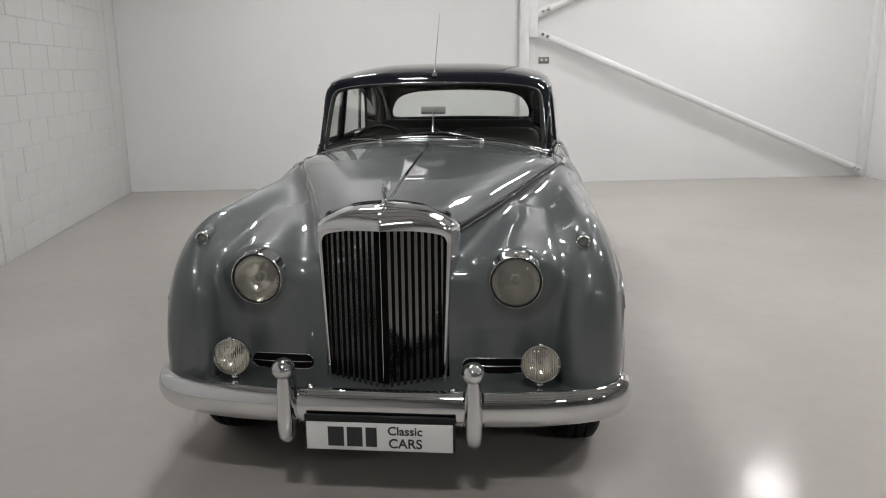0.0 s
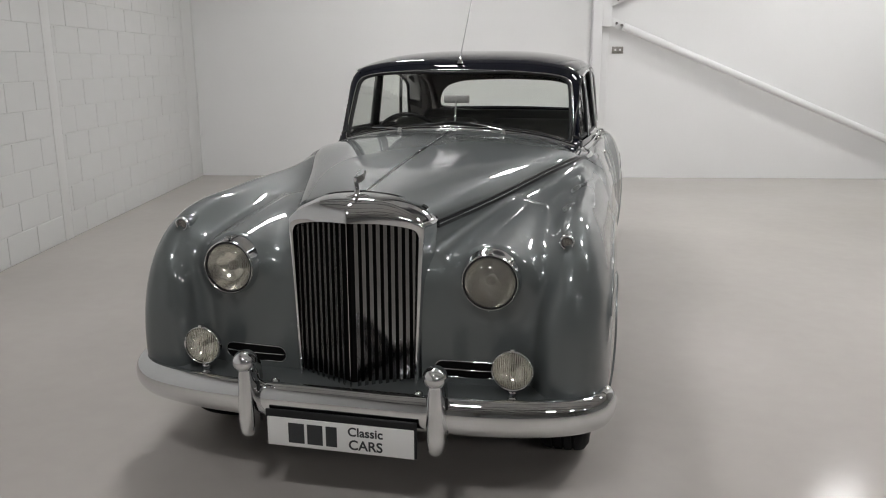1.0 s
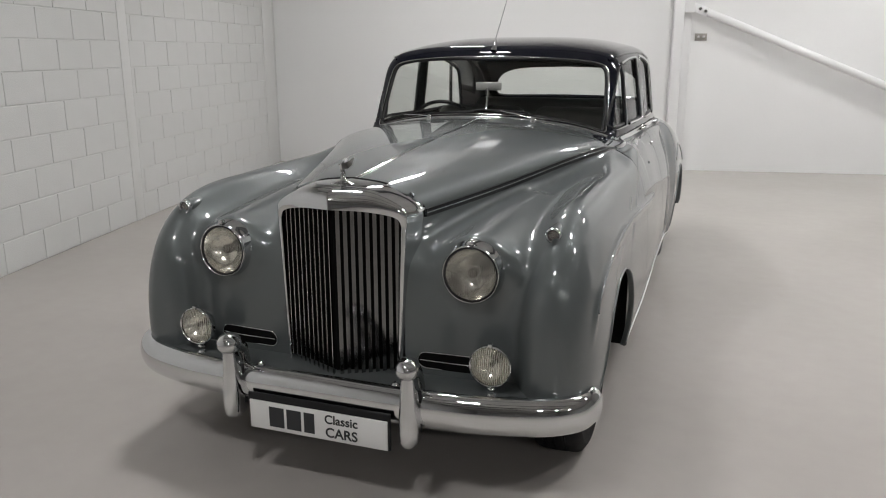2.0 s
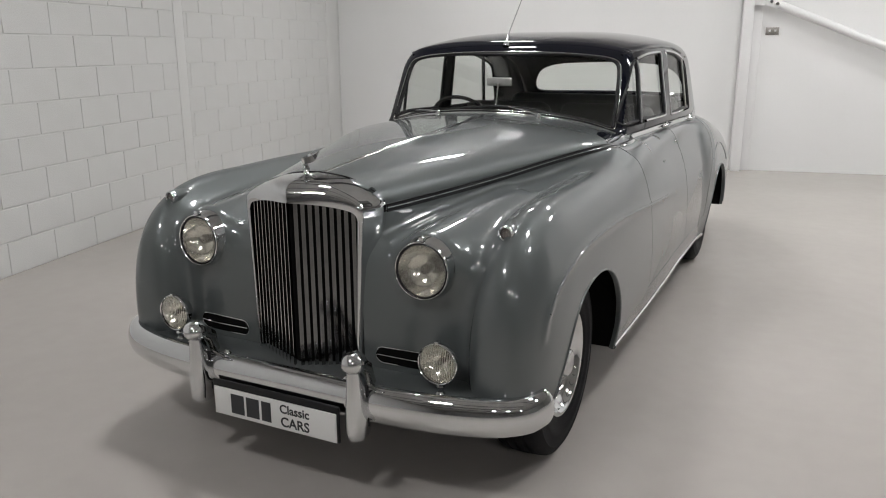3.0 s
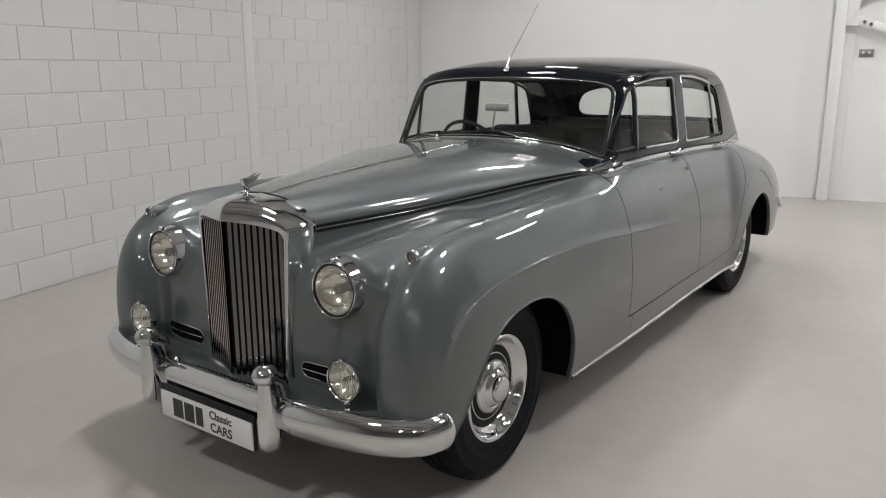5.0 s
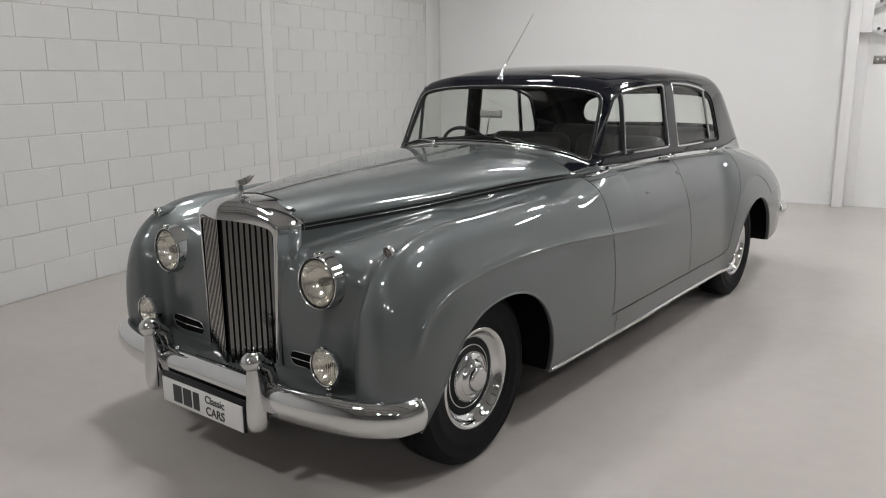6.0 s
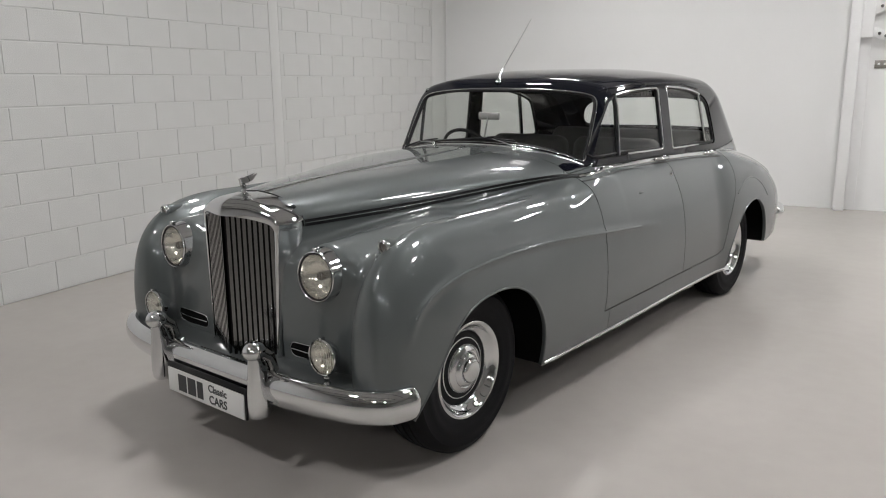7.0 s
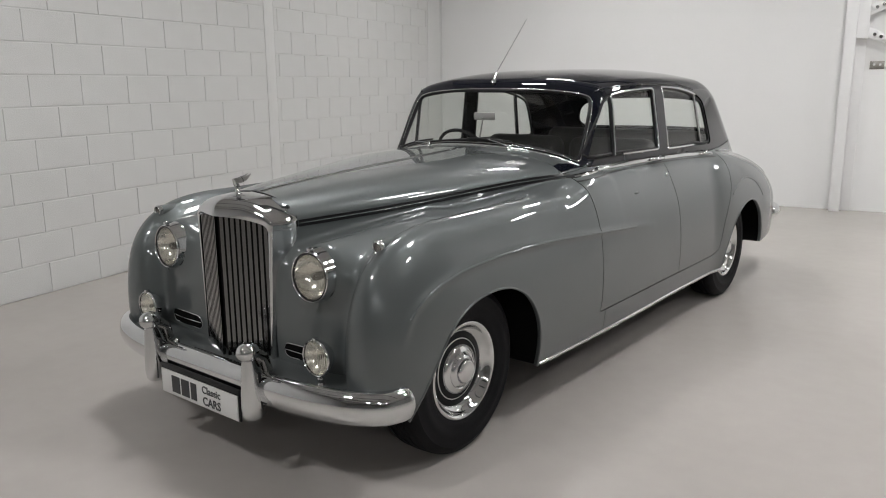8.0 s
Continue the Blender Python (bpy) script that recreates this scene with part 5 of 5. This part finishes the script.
rest_v, rest_f = [], []
rng = random.Random(4)
for row in range(int(HEIGHT / CO)):
    start = 6.153 + (0.0 if row % 2 else 0.225)
    k0 = -int(start / BL) - 1
    for k in range(k0, 48):
        s0, s1 = start + k * BL, start + (k + 1) * BL
        spans = [(max(s0, 0.0), min(s1, 27.2))]
        for a, b in POSTS:
            nxt = []
            for c, d in spans:
                if d <= a or c >= b:
                    nxt.append((c, d))
                else:
                    nxt += [(c, a)] if a - c > 0.03 else []
                    nxt += [(b, d)] if d - b > 0.03 else []
            spans = nxt
        for c, d in spans:
            if d - c < 0.03:
                continue
            if d < 8.3 and row < 13:
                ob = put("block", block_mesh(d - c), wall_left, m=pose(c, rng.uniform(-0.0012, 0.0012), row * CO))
            else:
                n = len(rest_v)
                q = block_mesh(d - c)
                rest_v += [(v.co.x + c, v.co.y, v.co.z + row * CO) for v in q.vertices]
                rest_f += [[i + n for i in f.vertices] for f in q.polygons]
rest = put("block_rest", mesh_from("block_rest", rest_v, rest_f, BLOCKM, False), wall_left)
rest["kind"] = "stuff"

# column on the far wall, and the bracing that springs from it
col = part("wall_column", box_bm(5.33, 5.45, -0.16, 0.0, 0.0, HEIGHT, 0.006), STEELW, None, m=BACK)
tagged(col, "white boxed column on the far wall", "column", kind="structure")
strip = part("wall_trim", box_bm(5.45, 5.56, -0.04, 0.0, 0.0, HEIGHT, 0.004), STEELW, None, m=BACK)
tagged(strip, "narrow white trim beside the column", "trim", kind="structure")


def brace(p, q):
    b = thing("brace", "white painted tubular steel cross brace", "brace", group="wall braces", at=BACK)
    p, q = Vector(p), Vector(q)
    d = (q - p).normalized()
    part("tube", tube_bm([p + d * 0.16, q - d * 0.16], 0.048, 24), STEELW, b)
    for e, s in ((p, 1), (q, -1)):
        part("end_plate", tube_bm([e - d * 0.02 * s, e + d * 0.24 * s], 0.05, 4, up=(0, 1, 0), squash=0.25), STEELW, b)
        part("bolt", tube_bm([e + d * 0.06 * s + Vector((0, -0.05, 0)), e + d * 0.06 * s + Vector((0, 0.02, 0))], 0.018, 8), DARK_CHROME, b)
        part("bolt", tube_bm([e + d * 0.13 * s + Vector((0, -0.05, 0)), e + d * 0.13 * s + Vector((0, 0.02, 0))], 0.018, 8), DARK_CHROME, b)
    return b


brace((5.58, -0.13, 2.06), (10.40, -0.13, 0.09))
brace((5.58, -0.13, 2.31), (10.42, -0.13, 4.45))
gus = part("gusset", box_bm(5.45, 5.57, -0.15, -0.06, 2.0, 2.55, 0.004), STEELW, None, m=BACK)
tagged(gus, "white steel gusset plate on the column", "gusset", kind="structure")
colr = part("corner_column", box_bm(10.40, 10.5, -0.12, 0.0, 0.0, HEIGHT, 0.006), STEELW, None, m=BACK)
tagged(colr, "white boxed corner column", "column", kind="structure")
BRUSHED = material("brushed_steel", (0.30, 0.285, 0.265), rough=0.35, metal=0.8, vary=0.15, scale=40)
socket = thing("wall_switch", "brushed metal twin switch plate on the far wall", "switch", at=BACK)
part("plate", box_bm(5.617, 5.765, -0.012, 0.0, 1.656, 1.746, 0.003), BRUSHED, socket)
for k in range(2):
    part("rocker", box_bm(5.648 + 0.062 * k, 5.672 + 0.062 * k, -0.018, -0.012, 1.693, 1.717, 0.002), PLATEM, socket)
